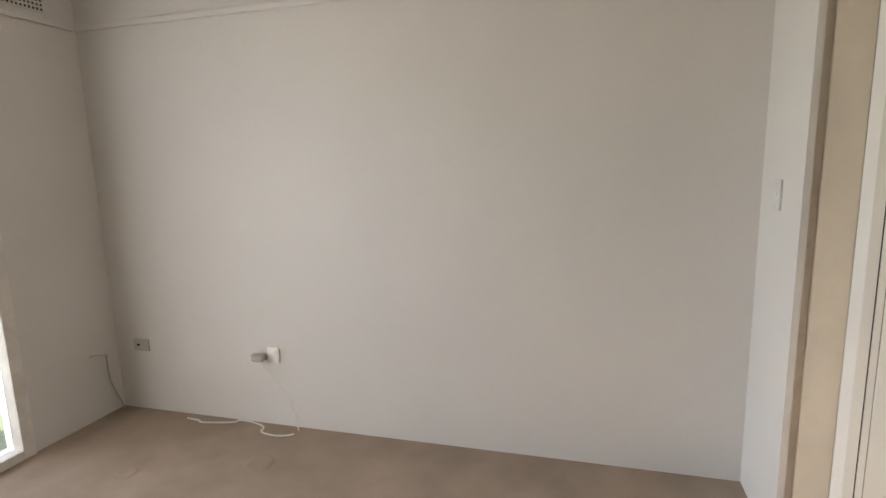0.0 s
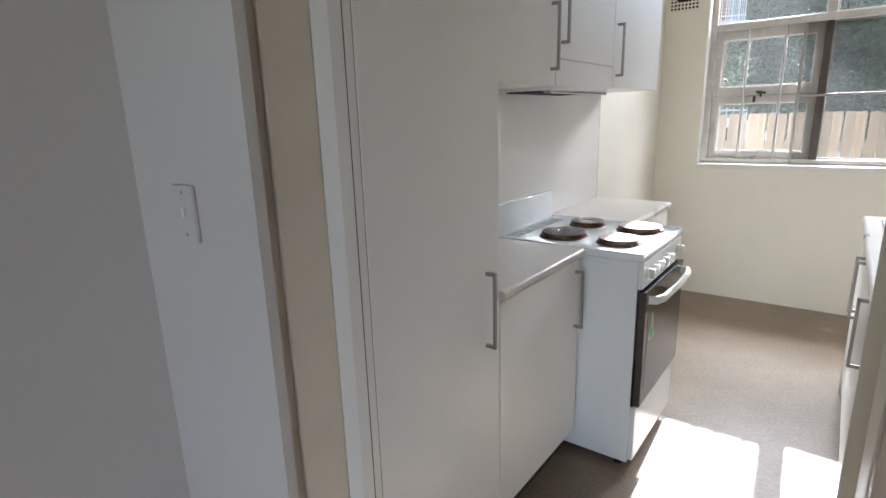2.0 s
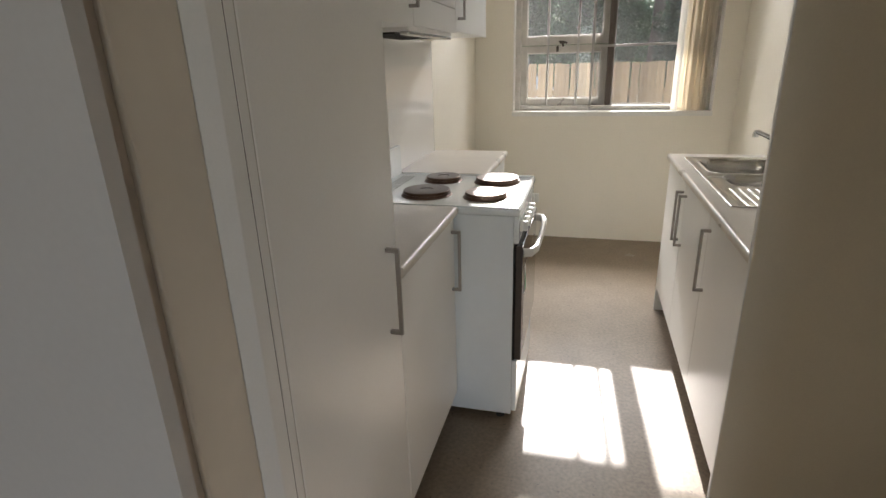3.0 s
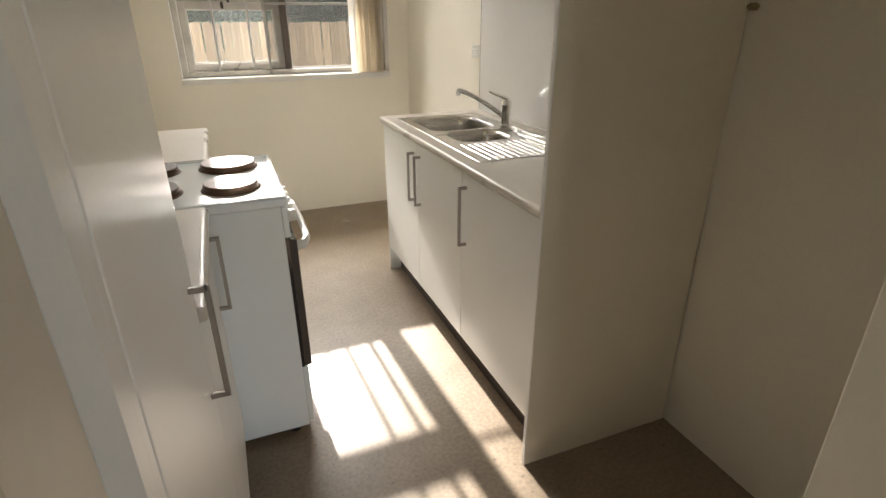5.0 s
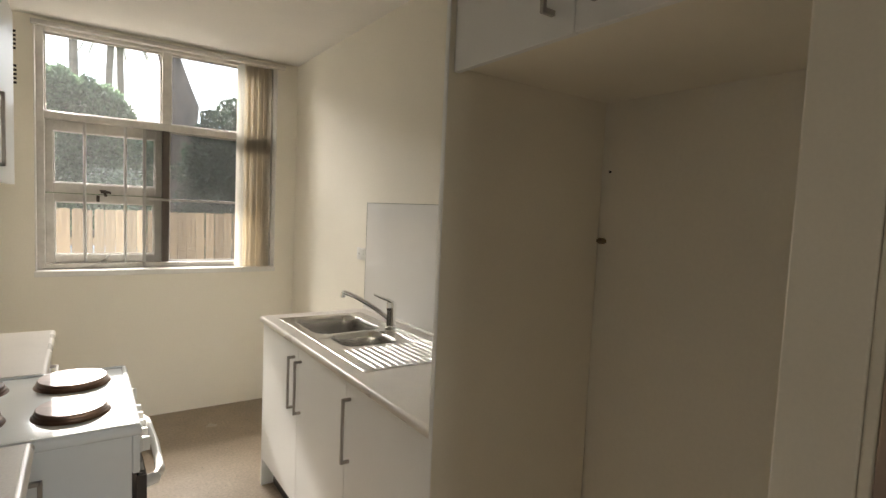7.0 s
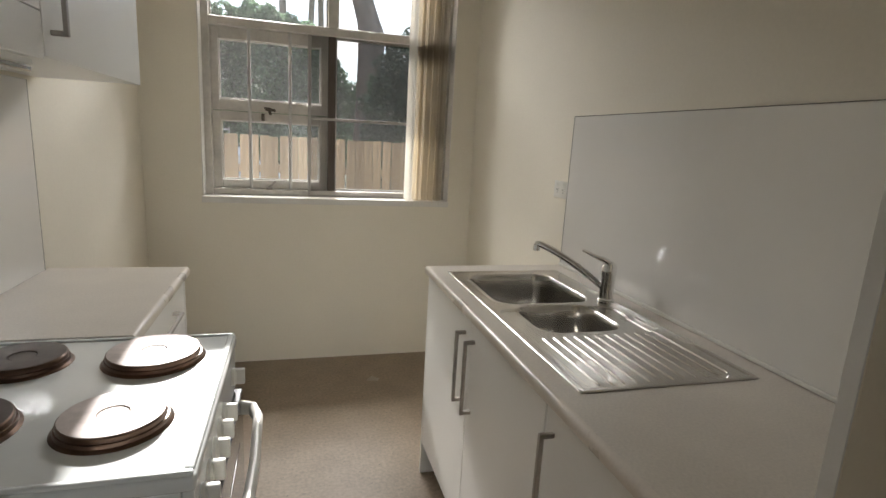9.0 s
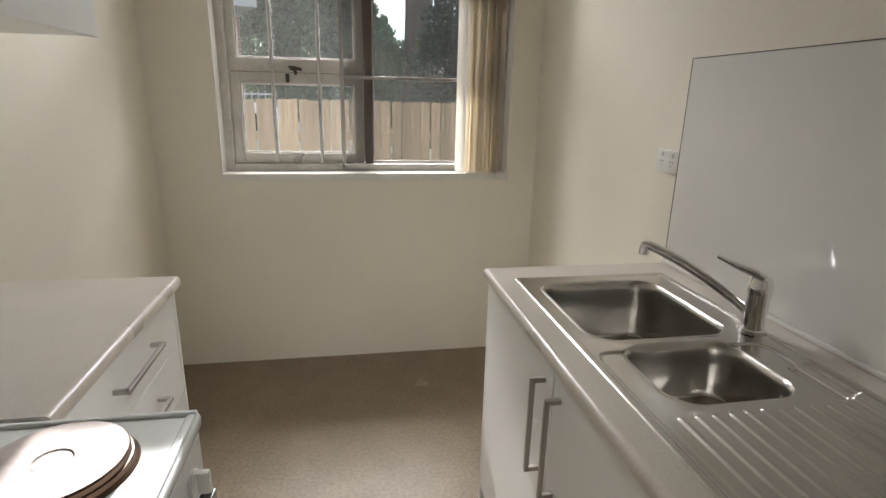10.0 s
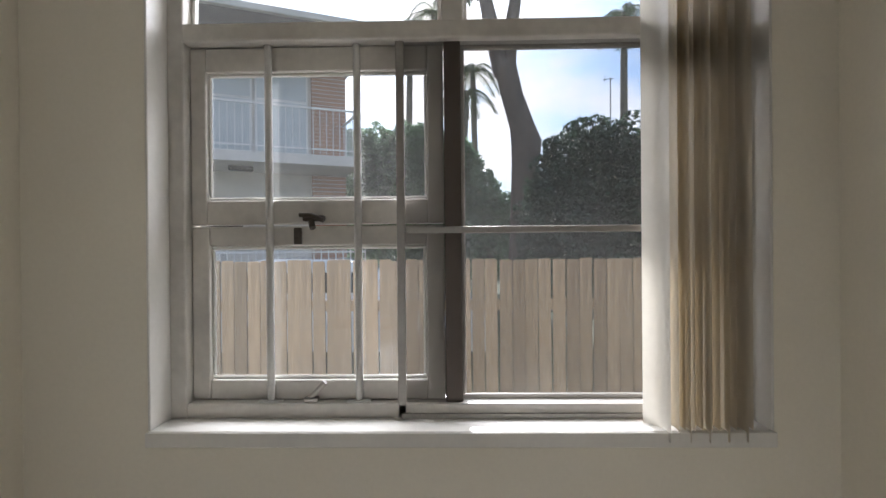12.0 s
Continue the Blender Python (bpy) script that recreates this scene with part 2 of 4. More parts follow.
def add_lathe(bm, profile, m, steps=32):
    """A turned body: profile of (radius, height), placed by the matrix m."""
    rings = []
    for r, h in profile:
        if r < 1e-6:
            rings.append([bm.verts.new(m @ Vector((0, 0, h)))])
        else:
            rings.append([bm.verts.new(m @ Vector((r * math.cos(a), r * math.sin(a), h)))
                          for a in (2 * math.pi * k / steps for k in range(steps))])
    for a, b in zip(rings, rings[1:]):
        for k in range(steps):
            j = (k + 1) % steps
            if len(a) == 1 and len(b) == 1:
                continue
            if len(a) == 1:
                bm.faces.new((a[0], b[k], b[j]))
            elif len(b) == 1:
                bm.faces.new((a[k], a[j], b[0]))
            else:
                bm.faces.new((a[k], a[j], b[j], b[k]))
    return bm


def add_tube(bm, pts, radius, steps=12, radii=None, flat=1.0):
    """A tube along points, with closed ends."""
    pts = [Vector(p) for p in pts]
    rings = []
    up = Vector((0.13, 0.29, 0.95))
    for i, p in enumerate(pts):
        d = (pts[min(i + 1, len(pts) - 1)] - pts[max(i - 1, 0)]).normalized()
        a = d.cross(up)
        if a.length < 0.05:
            a = d.cross(Vector((1, 0, 0)))
        a.normalize()
        b = d.cross(a)
        r = radii[i] if radii else radius
        rings.append([bm.verts.new(p + r * (math.cos(t) * a + flat * math.sin(t) * b))
                      for t in (2 * math.pi * k / steps for k in range(steps))])
    for a, b in zip(rings, rings[1:]):
        for k in range(steps):
            j = (k + 1) % steps
            bm.faces.new((a[k], a[j], b[j], b[k]))
    bm.faces.new(rings[0][::-1])
    bm.faces.new(rings[-1])
    return bm


def to_mesh(name, bm, material, smooth=False, angle=35):
    bmesh.ops.recalc_face_normals(bm, faces=list(bm.faces))
    me = bpy.data.meshes.new(name)
    if smooth:
        lim = radians(angle)
        for fc in bm.faces:
            fc.smooth = True
        for e in bm.edges:
            if len(e.link_faces) == 2 and e.calc_face_angle(0) > lim:
                e.smooth = False
    bm.to_mesh(me)
    bm.free()
    me.materials.append(material)
    return me


def thing(name, at, label, category, group="", kind=""):
    ob = new(name)
    ob.location = at
    ob.empty_display_size = 0.1
    return tagged(ob, label, category, group, kind)


def base_of(ob):
    m = Matrix.Translation(ob.location)
    return (base_of(ob.parent) @ ob.matrix_parent_inverse @ m) if ob.parent else m


def part(name, bm, material, parent, label="", smooth=False):
    ob = new(name, to_mesh(name, bm, material, smooth))
    ob.parent = parent
    ob.matrix_parent_inverse = base_of(parent).inverted()
    return tagged(ob, label)


def solo(name, bm, material, label, category, group="", kind="", smooth=False):
    return tagged(new(name, to_mesh(name, bm, material, smooth)), label, category, group, kind)


def structure(name, bm, material, label="", category="", smooth=False):
    return tagged(new(name, to_mesh(name, bm, material, smooth)), label, category, "", "structure")


# ---- plan ----
WEST, EAST, NORTH = -1.285, 0.590, 1.255        # kitchen walls' faces
DOOR_K, DOOR_L = -2.445, -2.600                 # partition: kitchen face, living room face
SOUTH, FAR_EAST = -5.88, 3.2                    # living room
CEIL = 2.515
WX0, WX1, WZ0, WZ1 = -0.99, 0.442, 0.997, 2.485  # window opening
OUT = NORTH + 0.25
DX0, DX1, DZ = -0.925, 0.005, 2.06              # doorway's rough opening

# ---- structure ----
structure("floor", box(WEST - 0.14, EAST + 0.14, DOOR_K - 0.06, OUT, -0.12, 0.0), M_FLOOR, "brown speckled vinyl kitchen floor", "floor")
structure("floor_living", box(WEST - 0.14, FAR_EAST + 0.14, SOUTH - 0.15, DOOR_K - 0.06, -0.12, 0.004), M_CARPET, "worn beige carpet", "floor")
structure("ceiling", box(WEST - 0.14, FAR_EAST + 0.14, SOUTH - 0.15, OUT, CEIL, CEIL + 0.15), M_CEIL, "cream painted ceiling", "ceiling")
structure("wall_west", box(WEST - 0.14, WEST, DOOR_L, OUT, 0, CEIL), M_WALL, "cream plaster kitchen wall", "wall")
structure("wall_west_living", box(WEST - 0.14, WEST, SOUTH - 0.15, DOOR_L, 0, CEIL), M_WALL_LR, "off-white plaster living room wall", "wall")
structure("wall_east", box(EAST, EAST + 0.14, DOOR_K, OUT, 0, CEIL), M_WALL, "cream plaster kitchen wall", "wall")
wall = bmesh.new()
add_box(wall, WEST, WX0, NORTH, OUT, 0, CEIL)
add_box(wall, WX1, EAST, NORTH, OUT, 0, CEIL)
add_box(wall, WX0, WX1, NORTH, OUT, 0, WZ0)
add_box(wall, WX0, WX1, NORTH, OUT, WZ1, CEIL)
structure("wall_north", wall, M_WALL, "cream plaster wall round the window", "wall")
wall = bmesh.new()
add_box(wall, WEST, DX0, DOOR_L, DOOR_K, 0, CEIL)
add_box(wall, DX0, DX1, DOOR_L, DOOR_K, DZ, CEIL)
add_box(wall, DX0, -0.868, DOOR_L, DOOR_L + 0.022, 0, DZ)
structure("wall_fridge_space", box(DX1 + 0.002, EAST, DOOR_K - 0.02, DOOR_K, 0, CEIL), M_WALL, "cream plaster wall of the fridge space", "wall")
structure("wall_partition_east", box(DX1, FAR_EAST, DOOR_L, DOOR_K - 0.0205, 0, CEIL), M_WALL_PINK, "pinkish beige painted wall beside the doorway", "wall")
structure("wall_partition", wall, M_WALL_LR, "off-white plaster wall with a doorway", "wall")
wall = bmesh.new()
GX0, GX1, GZ = -0.755, 1.9, 2.05
add_box(wall, WEST, GX0, SOUTH - 0.15, SOUTH, 0, CEIL)
add_box(wall, GX1, FAR_EAST, SOUTH - 0.15, SOUTH, 0, CEIL)
add_box(wall, GX0, GX1, SOUTH - 0.15, SOUTH, GZ, CEIL)
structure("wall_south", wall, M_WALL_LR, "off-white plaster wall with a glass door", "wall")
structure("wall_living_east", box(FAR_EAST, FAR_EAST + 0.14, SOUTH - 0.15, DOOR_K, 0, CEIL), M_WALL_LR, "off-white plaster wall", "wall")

# door frame of the doorway
door_frame = thing("door_1", (-0.45, DOOR_L, 0), "beige painted timber door frame without a door", "door frame", kind="structure")
part("jamb", box(DX0, -0.880, -2.548, DOOR_K + 0.004, 0, DZ, 0.003), M_JAMB, door_frame, "beige painted jamb")
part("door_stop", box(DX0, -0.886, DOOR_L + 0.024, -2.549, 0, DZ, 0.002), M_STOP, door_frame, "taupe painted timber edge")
part("jamb", box(-0.049, DX1, -2.529, DOOR_K + 0.004, 0, DZ, 0.003), M_CABSIDE, door_frame, "cream painted jamb")
part("bead", box(-0.047, DX1, -2.5435, -2.5292, 0, DZ, 0.003), M_CABSIDE, door_frame, "cream bead")
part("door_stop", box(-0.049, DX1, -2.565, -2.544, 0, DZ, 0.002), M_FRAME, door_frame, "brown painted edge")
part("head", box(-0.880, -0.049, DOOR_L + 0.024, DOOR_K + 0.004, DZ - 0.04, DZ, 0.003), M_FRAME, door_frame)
screw = add_lathe(bmesh.new(), [(0, 0.004), (0.003, 0.004), (0.0045, 0.001), (0.0045, 0)], Matrix.Translation((DX1, -2.585, 1.63)) @ pose(0, 0, 0, 0, -90, 0), 12)
part("screw", screw, M_BRASS, door_frame, "small brass screw")

# living room: rail round the walls, glass door
rail = bmesh.new()
add_box(rail, WEST, WEST + 0.018, SOUTH, DOOR_L, 2.105, 2.135, 0.005)
add_box(rail, WEST + 0.018, FAR_EAST, SOUTH, SOUTH + 0.018, 2.105, 2.135, 0.005)
structure("trim", rail, M_WALL_LR, "off-white picture rail", "rail")
glass_door = thing("door_2", (0.6, SOUTH, 0), "white framed sliding glass door", "glass door", kind="structure")
part("frame_side", box(GX0, GX0 + 0.06, SOUTH - 0.10, SOUTH + 0.012, 0, GZ, 0.004), M_WIN, glass_door)
part("frame_side", box(GX1 - 0.06, GX1, SOUTH - 0.10, SOUTH + 0.012, 0, GZ, 0.004), M_WIN, glass_door)
part("frame_head", box(GX0 + 0.06, GX1 - 0.06, SOUTH - 0.10, SOUTH + 0.012, GZ - 0.06, GZ, 0.004), M_WIN, glass_door)
part("frame_sill", box(GX0 + 0.06, GX1 - 0.06, SOUTH - 0.10, SOUTH + 0.012, 0, 0.05, 0.004), M_WIN, glass_door)
part("frame_middle", box(0.57, 0.63, SOUTH - 0.10, SOUTH, 0.05, GZ - 0.06, 0.004), M_WIN, glass_door)
for gx0, gx1 in ((GX0 + 0.06, 0.57), (0.63, GX1 - 0.06)):
    part("pane", box(gx0, gx1, SOUTH - 0.053, SOUTH - 0.047, 0.05, GZ - 0.06), M_GLASS, glass_door).visible_shadow = False

# ---- window ----
win = thing("window_1", (-0.28, NORTH + 0.1, WZ0), "white painted timber window with small opening sashes and security bars", "window", kind="structure")
FY0, FY1 = 1.345, 1.43                          # frame, inner and outer face
part("sill", box(WX0, WX1, NORTH - 0.002, FY0 + 0.01, WZ0 + 0.001, WZ0 + 0.012, 0.003), M_WHITE, win, "white painted sill")
part("sill_edge", box(WX0 - 0.004, WX1 + 0.004, NORTH - 0.007, NORTH - 0.0025, WZ0 - 0.024, WZ0 + 0.010, 0.0015, 1), M_WHITE, win, "white painted sill edge")
part("lining", box(WX0 + 0.0005, WX0 + 0.007, NORTH - 0.002, FY0, WZ0 + 0.012, WZ1 - 0.001, 0.002, 1), M_WHITE, win, "white painted reveal")
part("lining", box(WX1 - 0.007, WX1 - 0.0005, NORTH - 0.002, FY0, WZ0 + 0.012, WZ1 - 0.001, 0.002, 1), M_WHITE, win, "white painted reveal")
part("frame_left", box(WX0, -0.945, FY0, FY1, WZ0 + 0.012, WZ1, 0.004), M_WIN, win)
part("frame_right", box(0.385, WX1, FY0, FY1, WZ0 + 0.012, WZ1, 0.004), M_WIN, win)
part("frame_bottom", box(-0.945, 0.385, FY0, FY1, WZ0 + 0.012, 1.045, 0.004), M_WIN, win)
part("frame_top", box(-0.945, 0.385, FY0, FY1, 2.462, WZ1, 0.004), M_WIN, win)
part("transom", box(-0.945, 0.385, FY0 - 0.01, FY1, 1.940, 1.985, 0.005), M_WIN, win)
part("mullion_upper", box(-0.305, -0.250, FY0, FY1, 1.985, 2.462, 0.004), M_WIN, win)
part("mullion", box(-0.300, -0.258, FY0 + 0.012, FY1, 1.045, 1.940, 0.003), M_BROWNALU, win, "brown-grey aluminium mullion")


def sash(x0, x1, z0, z1, w=0.045, wb=0.055):
    s = thing("sash", ((x0 + x1) / 2, 1.39, z0), "", "")
    s.parent = win
    s.matrix_parent_inverse = base_of(win).inverted()
    y0, y1 = 1.375, 1.412
    part("stile", box(x0, x0 + w, y0, y1, z0, z1, 0.004), M_WIN, s)
    part("stile", box(x1 - w, x1, y0, y1, z0, z1, 0.004), M_WIN, s)
    part("rail", box(x0 + w, x1 - w, y0, y1, z0, z0 + wb, 0.004), M_WIN, s)
    part("rail", box(x0 + w, x1 - w, y0, y1, z1 - wb, z1, 0.004), M_WIN, s)
    part("pane", box(x0 + w - 0.004, x1 - w + 0.004, 1.394, 1.398, z0 + wb - 0.004, z1 - wb + 0.004), M_GLASS, s).visible_shadow = False
    # putty line round the glass
    pt = bmesh.new()
    for a0, a1, b0, b1 in ((x0 + w, x1 - w, z0 + wb, z0 + wb + 0.009), (x0 + w, x1 - w, z1 - wb - 0.009, z1 - wb),
                           (x0 + w, x0 + w + 0.009, z0 + wb + 0.009, z1 - wb - 0.009), (x1 - w - 0.009, x1 - w, z0 + wb + 0.009, z1 - wb - 0.009)):
        add_box(pt, a0, a1, 1.387, 1.394, b0, b1, 0.003, 1)
    part("putty", pt, M_PLASTIC, s, "chipped white putty")
    return s


sash(-0.943, -0.302, 1.490, 1.938, 0.040, 0.062)
sash(-0.943, -0.302, 1.047, 1.486, 0.045, 0.050)
for nm, a0, a1, b0, b1 in (("pane", -0.258, 0.385, 1.045, 1.940), ("pane", -0.945, -0.305, 1.985, 2.462), ("pane", -0.250, 0.385, 1.985, 2.462)):
    part(nm, box(a0, a1, 1.397, 1.401, b0, b1), M_GLASS, win).visible_shadow = False
for a0, a1, b0, b1 in ((-0.258, 0.385, 1.045, 1.940), (-0.945, -0.305, 1.985, 2.462), (-0.250, 0.385, 1.985, 2.462)):
    bd = bmesh.new()
    for c0, c1, d0, d1 in ((a0, a1, b0, b0 + 0.012), (a0, a1, b1 - 0.012, b1), (a0, a0 + 0.010, b0 + 0.012, b1 - 0.012), (a1 - 0.010, a1, b0 + 0.012, b1 - 0.012)):
        add_box(bd, c0, c1, 1.386, 1.397, d0, d1, 0.003, 1)
    part("glazing_bead", bd, M_WIN, win)
part("cross_bar", box(-0.395, 0.385, 1.352, 1.362, 1.464, 1.481, 0.003), M_ALU, win, "dull aluminium cross bar")
# sliding fly screen's edge on its own bottom track
part("track", box(-0.41, 0.385, 1.340, 1.356, 1.008, 1.022, 0.002), M_ALU, win, "dull aluminium track")
screen = part("fly_screen", box(-0.398, 0.385, 1.3565, 1.3575, 1.022, 1.938), M_SCREEN, win, "fine dark fly screen")
screen.visible_shadow = False
for bx in (-0.740, -0.517):
    bar = bmesh.new()
    add_tube(bar, [(bx, 1.366, 1.048), (bx, 1.366, 1.938)], 0.0095, 14)
    add_box(bar, bx - 0.03, bx + 0.03, 1.352, 1.374, 1.0455, 1.050, 0.002)
    part("security_bar", bar, M_BAR, win, "white painted steel bar", True)
part("security_bar", box(-0.418, -0.398, 1.345, 1.356, 1.012, 1.938, 0.002), M_ALU, win, "flat aluminium upright")
latch = bmesh.new()
add_box(latch, -0.655, -0.600, 1.355, 1.375, 1.497, 1.512, 0.004)
add_tube(latch, [(-0.66, 1.352, 1.513), (-0.63, 1.346, 1.512), (-0.598, 1.345, 1.498)], 0.006, 10)
add_box(latch, -0.678, -0.660, 1.358, 1.375, 1.440, 1.482, 0.003)
add_tube(latch, [(-0.632, 1.356, 1.497), (-0.626, 1.345, 1.480)], 0.008, 10)
part("latch", latch, M_LATCH, win, "tarnished metal window latch", True)
stay = bmesh.new()
add_tube(stay, [(-0.645, 1.366, 1.052), (-0.625, 1.352, 1.070), (-0.600, 1.350, 1.098)], 0.007, 10)
add_box(stay, -0.655, -0.620, 1.352, 1.374, 1.0455, 1.058, 0.003)
part("stay", stay, M_NICKEL, win, "worn metal window stay", True)

# vertical blind drawn to one side
blind = thing("vertical_blind", (0.32, 1.30, WZ1), "cream fabric vertical blind drawn to the side of the window", "blind")
part("headrail", box(WX0 - 0.01, WX1 + 0.045, 1.215, 1.252, 2.462, 2.488, 0.004), M_WIN, blind, "white metal blind track")
vane_mesh = None
for k in range(14):
    vx = 0.218 + k * 0.0132
    if vane_mesh is None:
        vb = bmesh.new()
        cols = []
        for i in range(7):
            u = -0.042 + 0.014 * i
            bow = 0.010 * (1 - (u / 0.042) ** 2)
            cols.append((vb.verts.new((bow, u, 0)), vb.verts.new((bow, u, -1.475))))
        for a, b in zip(cols, cols[1:]):
            vb.faces.new((a[0], b[0], b[1], a[1]))
        bmesh.ops.solidify(vb, geom=list(vb.faces), thickness=0.0012)
        vane_mesh = to_mesh("vane", vb, M_VANE, True)
    v = new("vane", vane_mesh)
    v.parent = blind
    v.matrix_parent_inverse = base_of(blind).inverted()
    v.matrix_basis = pose(vx, 1.287 + 0.010 * math.sin(k * 2.1), 2.462, 0, 0, (11 + 8 * math.sin(k * 1.9)))
lead_mesh = vane_mesh.copy()
lead_mesh.materials.clear()
lead_mesh.materials.append(M_WHITE)
lead = tagged(new("vane", lead_mesh), "white leading vane")
lead.parent = blind
lead.matrix_parent_inverse = base_of(blind).inverted()
lead.matrix_basis = pose(0.186, 1.275, 2.462, 0, 0, 25)

# air vents in the plaster, high beside the window
def vent(name, x0, x1, z0, z1, nx, nz, y, facing, material, label):
    v = thing(name, ((x0 + x1) / 2, y, z0), label, "wall vent", "wall vents")
    part("backing", box(x0, x1, y + facing * 0.0015, y + facing * 0.003, z0, z1), M_DARK, v, "dark opening")
    g = bmesh.new()
    dx, dz = (x1 - x0) / nx, (z1 - z0) / nz
    for i in range(nx + 1):
        add_box(g, x0 + i * dx - dx * 0.18, x0 + i * dx + dx * 0.18, min(y + facing * 0.003, y + facing * 0.008), max(y + facing * 0.003, y + facing * 0.008), z0 - dz * 0.2, z1 + dz * 0.2)
    for i in range(nz + 1):
        add_box(g, x0 - dx * 0.2, x1 + dx * 0.2, min(y + facing * 0.003, y + facing * 0.0075), max(y + facing * 0.003, y + facing * 0.0075), z0 + i * dz - dz * 0.2, z0 + i * dz + dz * 0.2)
    part("grille", g, material, v)
    return v


vent("wall_vent", -1.255, -1.062, 2.295, 2.415, 8, 5, NORTH, -1, M_WALL, "painted terracotta air vent in the kitchen wall")
v2 = vent("wall_vent", -1.255, -1.060, 2.100, 2.220, 8, 5, NORTH, -1, M_WALL, "painted air vent with a broken dark gap")
gap = bmesh.new()
for gx, gz, gw, gh in ((-1.18, 2.178, 0.03, 0.014), (-1.155, 2.172, 0.035, 0.016), (-1.135, 2.170, 0.02, 0.010)):
    add_box(gap, gx - gw, gx + gw, NORTH - 0.013, NORTH - 0.008, gz - gh, gz + gh, 0.004)
part("broken_gap", gap, M_DARK, v2, "dark broken patch")
vent("wall_vent", -1.12, -0.90, 2.165, 2.29, 11, 6, SOUTH, 1, M_WALL_LR, "painted air vent above the picture rail")


# ---- kitchen cabinets ----
def bow_handle(parent, x, y, z0, z1, out=-1, along="z", y1=None):
    """A square bow handle that stands off a door front at x; out: the way it points."""
    h = bmesh.new()
    r = 0.0055
    if along == "z":
        add_box(h, min(x, x + out * 0.032), max(x, x + out * 0.032), y - r, y + r, z0, z0 + 2 * r, 0.0015, 1)
        add_box(h, min(x, x + out * 0.032), max(x, x + out * 0.032), y - r, y + r, z1 - 2 * r, z1, 0.0015, 1)
        xa, xb = x + out * 0.024, x + out * 0.034
        add_box(h, min(xa, xb), max(xa, xb), y - r, y + r, z0, z1, 0.0015, 1)
    else:
        add_box(h, min(x, x + out * 0.032), max(x, x + out * 0.032), y, y + 2 * r, z0 - r, z0 + r, 0.0015, 1)
        add_box(h, min(x, x + out * 0.032), max(x, x + out * 0.032), y1 - 2 * r, y1, z0 - r, z0 + r, 0.0015, 1)
        xa, xb = x + out * 0.024, x + out * 0.034
        add_box(h, min(xa, xb), max(xa, xb), y, y1, z0 - r, z0 + r, 0.0015, 1)
    return part("handle", h, M_NICKEL, parent, "brushed nickel bow handle")


def door(parent, x0, x1, y0, y1, z0, z1, name="door"):
    return part(name, box(x0, x1, y0 + 0.0015, y1 - 0.0015, z0, z1, 0.0012, 1), M_CAB, parent)


CF = -0.868                                     # front plane of the west cabinets
# tall pantry
pantry = thing("pantry_cabinet", (-1.08, -2.1, 0), "tall white melamine pantry cabinet with one long door", "cabinet", "kitchen cabinets")
part("body", box(WEST + 0.003, CF - 0.018, -2.352, -1.822, 0.10, 2.20), M_CAB, pantry)
part("side_panel", box(WEST + 0.003, CF - 0.0005, -2.374, -2.353, 0.0, 2.20, 0.0012, 1), M_CAB, pantry)
d = door(pantry, CF - 0.017, CF, -2.3512, -1.824, 0.105, 2.20)
bow_handle(d, CF, -1.897, 0.750, 0.978, 1)
# strips set in the open joints, with the joints' shade as their colour
part("shadow_gap", box(CF - 0.017, CF - 0.0012, -2.3785, -2.3745, 0.0, 2.20), M_DARK, pantry, "dark strip for the shade in the filler gap")
part("shadow_gap", box(CF - 0.017, CF - 0.0022, -2.3528, -2.3500, 0.105, 2.20), M_GREYPLATE, pantry, "grey strip for the shade in the door gap")
filler = bmesh.new()
plan = [(CF - 0.030, DOOR_K + 0.005), (-0.8805, DOOR_K + 0.005), (CF + 0.001, DOOR_K + 0.034), (CF + 0.001, -2.379), (CF - 0.030, -2.379)]
low = [filler.verts.new((x, y, 0.0)) for x, y in plan]
high = [filler.verts.new((x, y, 2.20)) for x, y in plan]
filler.faces.new(low)
filler.faces.new(high)
for k in range(5):
    filler.faces.new((low[k], low[(k + 1) % 5], high[(k + 1) % 5], high[k]))
part("filler_strip", filler, M_CAB, pantry)
part("kickboard", box(-0.95, -0.935, -2.352, -1.822, 0.0, 0.10), M_KICK, pantry, "dark brown kickboard")

# base cabinet between the pantry and the stove
base = thing("base_cabinet", (-1.08, -1.52, 0), "white melamine base cabinet beside the stove", "cabinet", "kitchen cabinets")
part("body", box(WEST + 0.003, CF - 0.018, -1.820, -1.222, 0.12, 0.866), M_CAB, base)
d = door(base, CF - 0.017, CF, -1.820, -1.222, 0.125, 0.860)
bow_handle(d, CF, -1.262, 0.590, 0.822, 1)
part("kickboard", box(-0.945, -0.930, -1.820, -1.222, 0.0, 0.12), M_KICK, base, "dark brown kickboard")

# drawer unit beyond the stove
unit = thing("drawer_unit", (-1.08, -0.31, 0), "white melamine drawer unit at the end of the counter", "cabinet", "kitchen cabinets")
part("body", box(WEST + 0.003, CF - 0.018, -0.632, 0.004, 0.12, 0.866), M_CAB, unit)
part("end_panel", box(WEST + 0.003, CF + 0.001, 0.004, 0.020, 0.0, 0.866, 0.001, 1), M_CAB, unit)
for z0, z1 in ((0.715, 0.860), (0.565, 0.712), (0.345, 0.562), (0.125, 0.342)):
    d = door(unit, CF - 0.017, CF, -0.632, 0.003, z0, z1, "drawer_front")
    bow_handle(d, CF, -0.405, (z0 + z1) / 2 + 0.012, 0, 1, "y", -0.180)
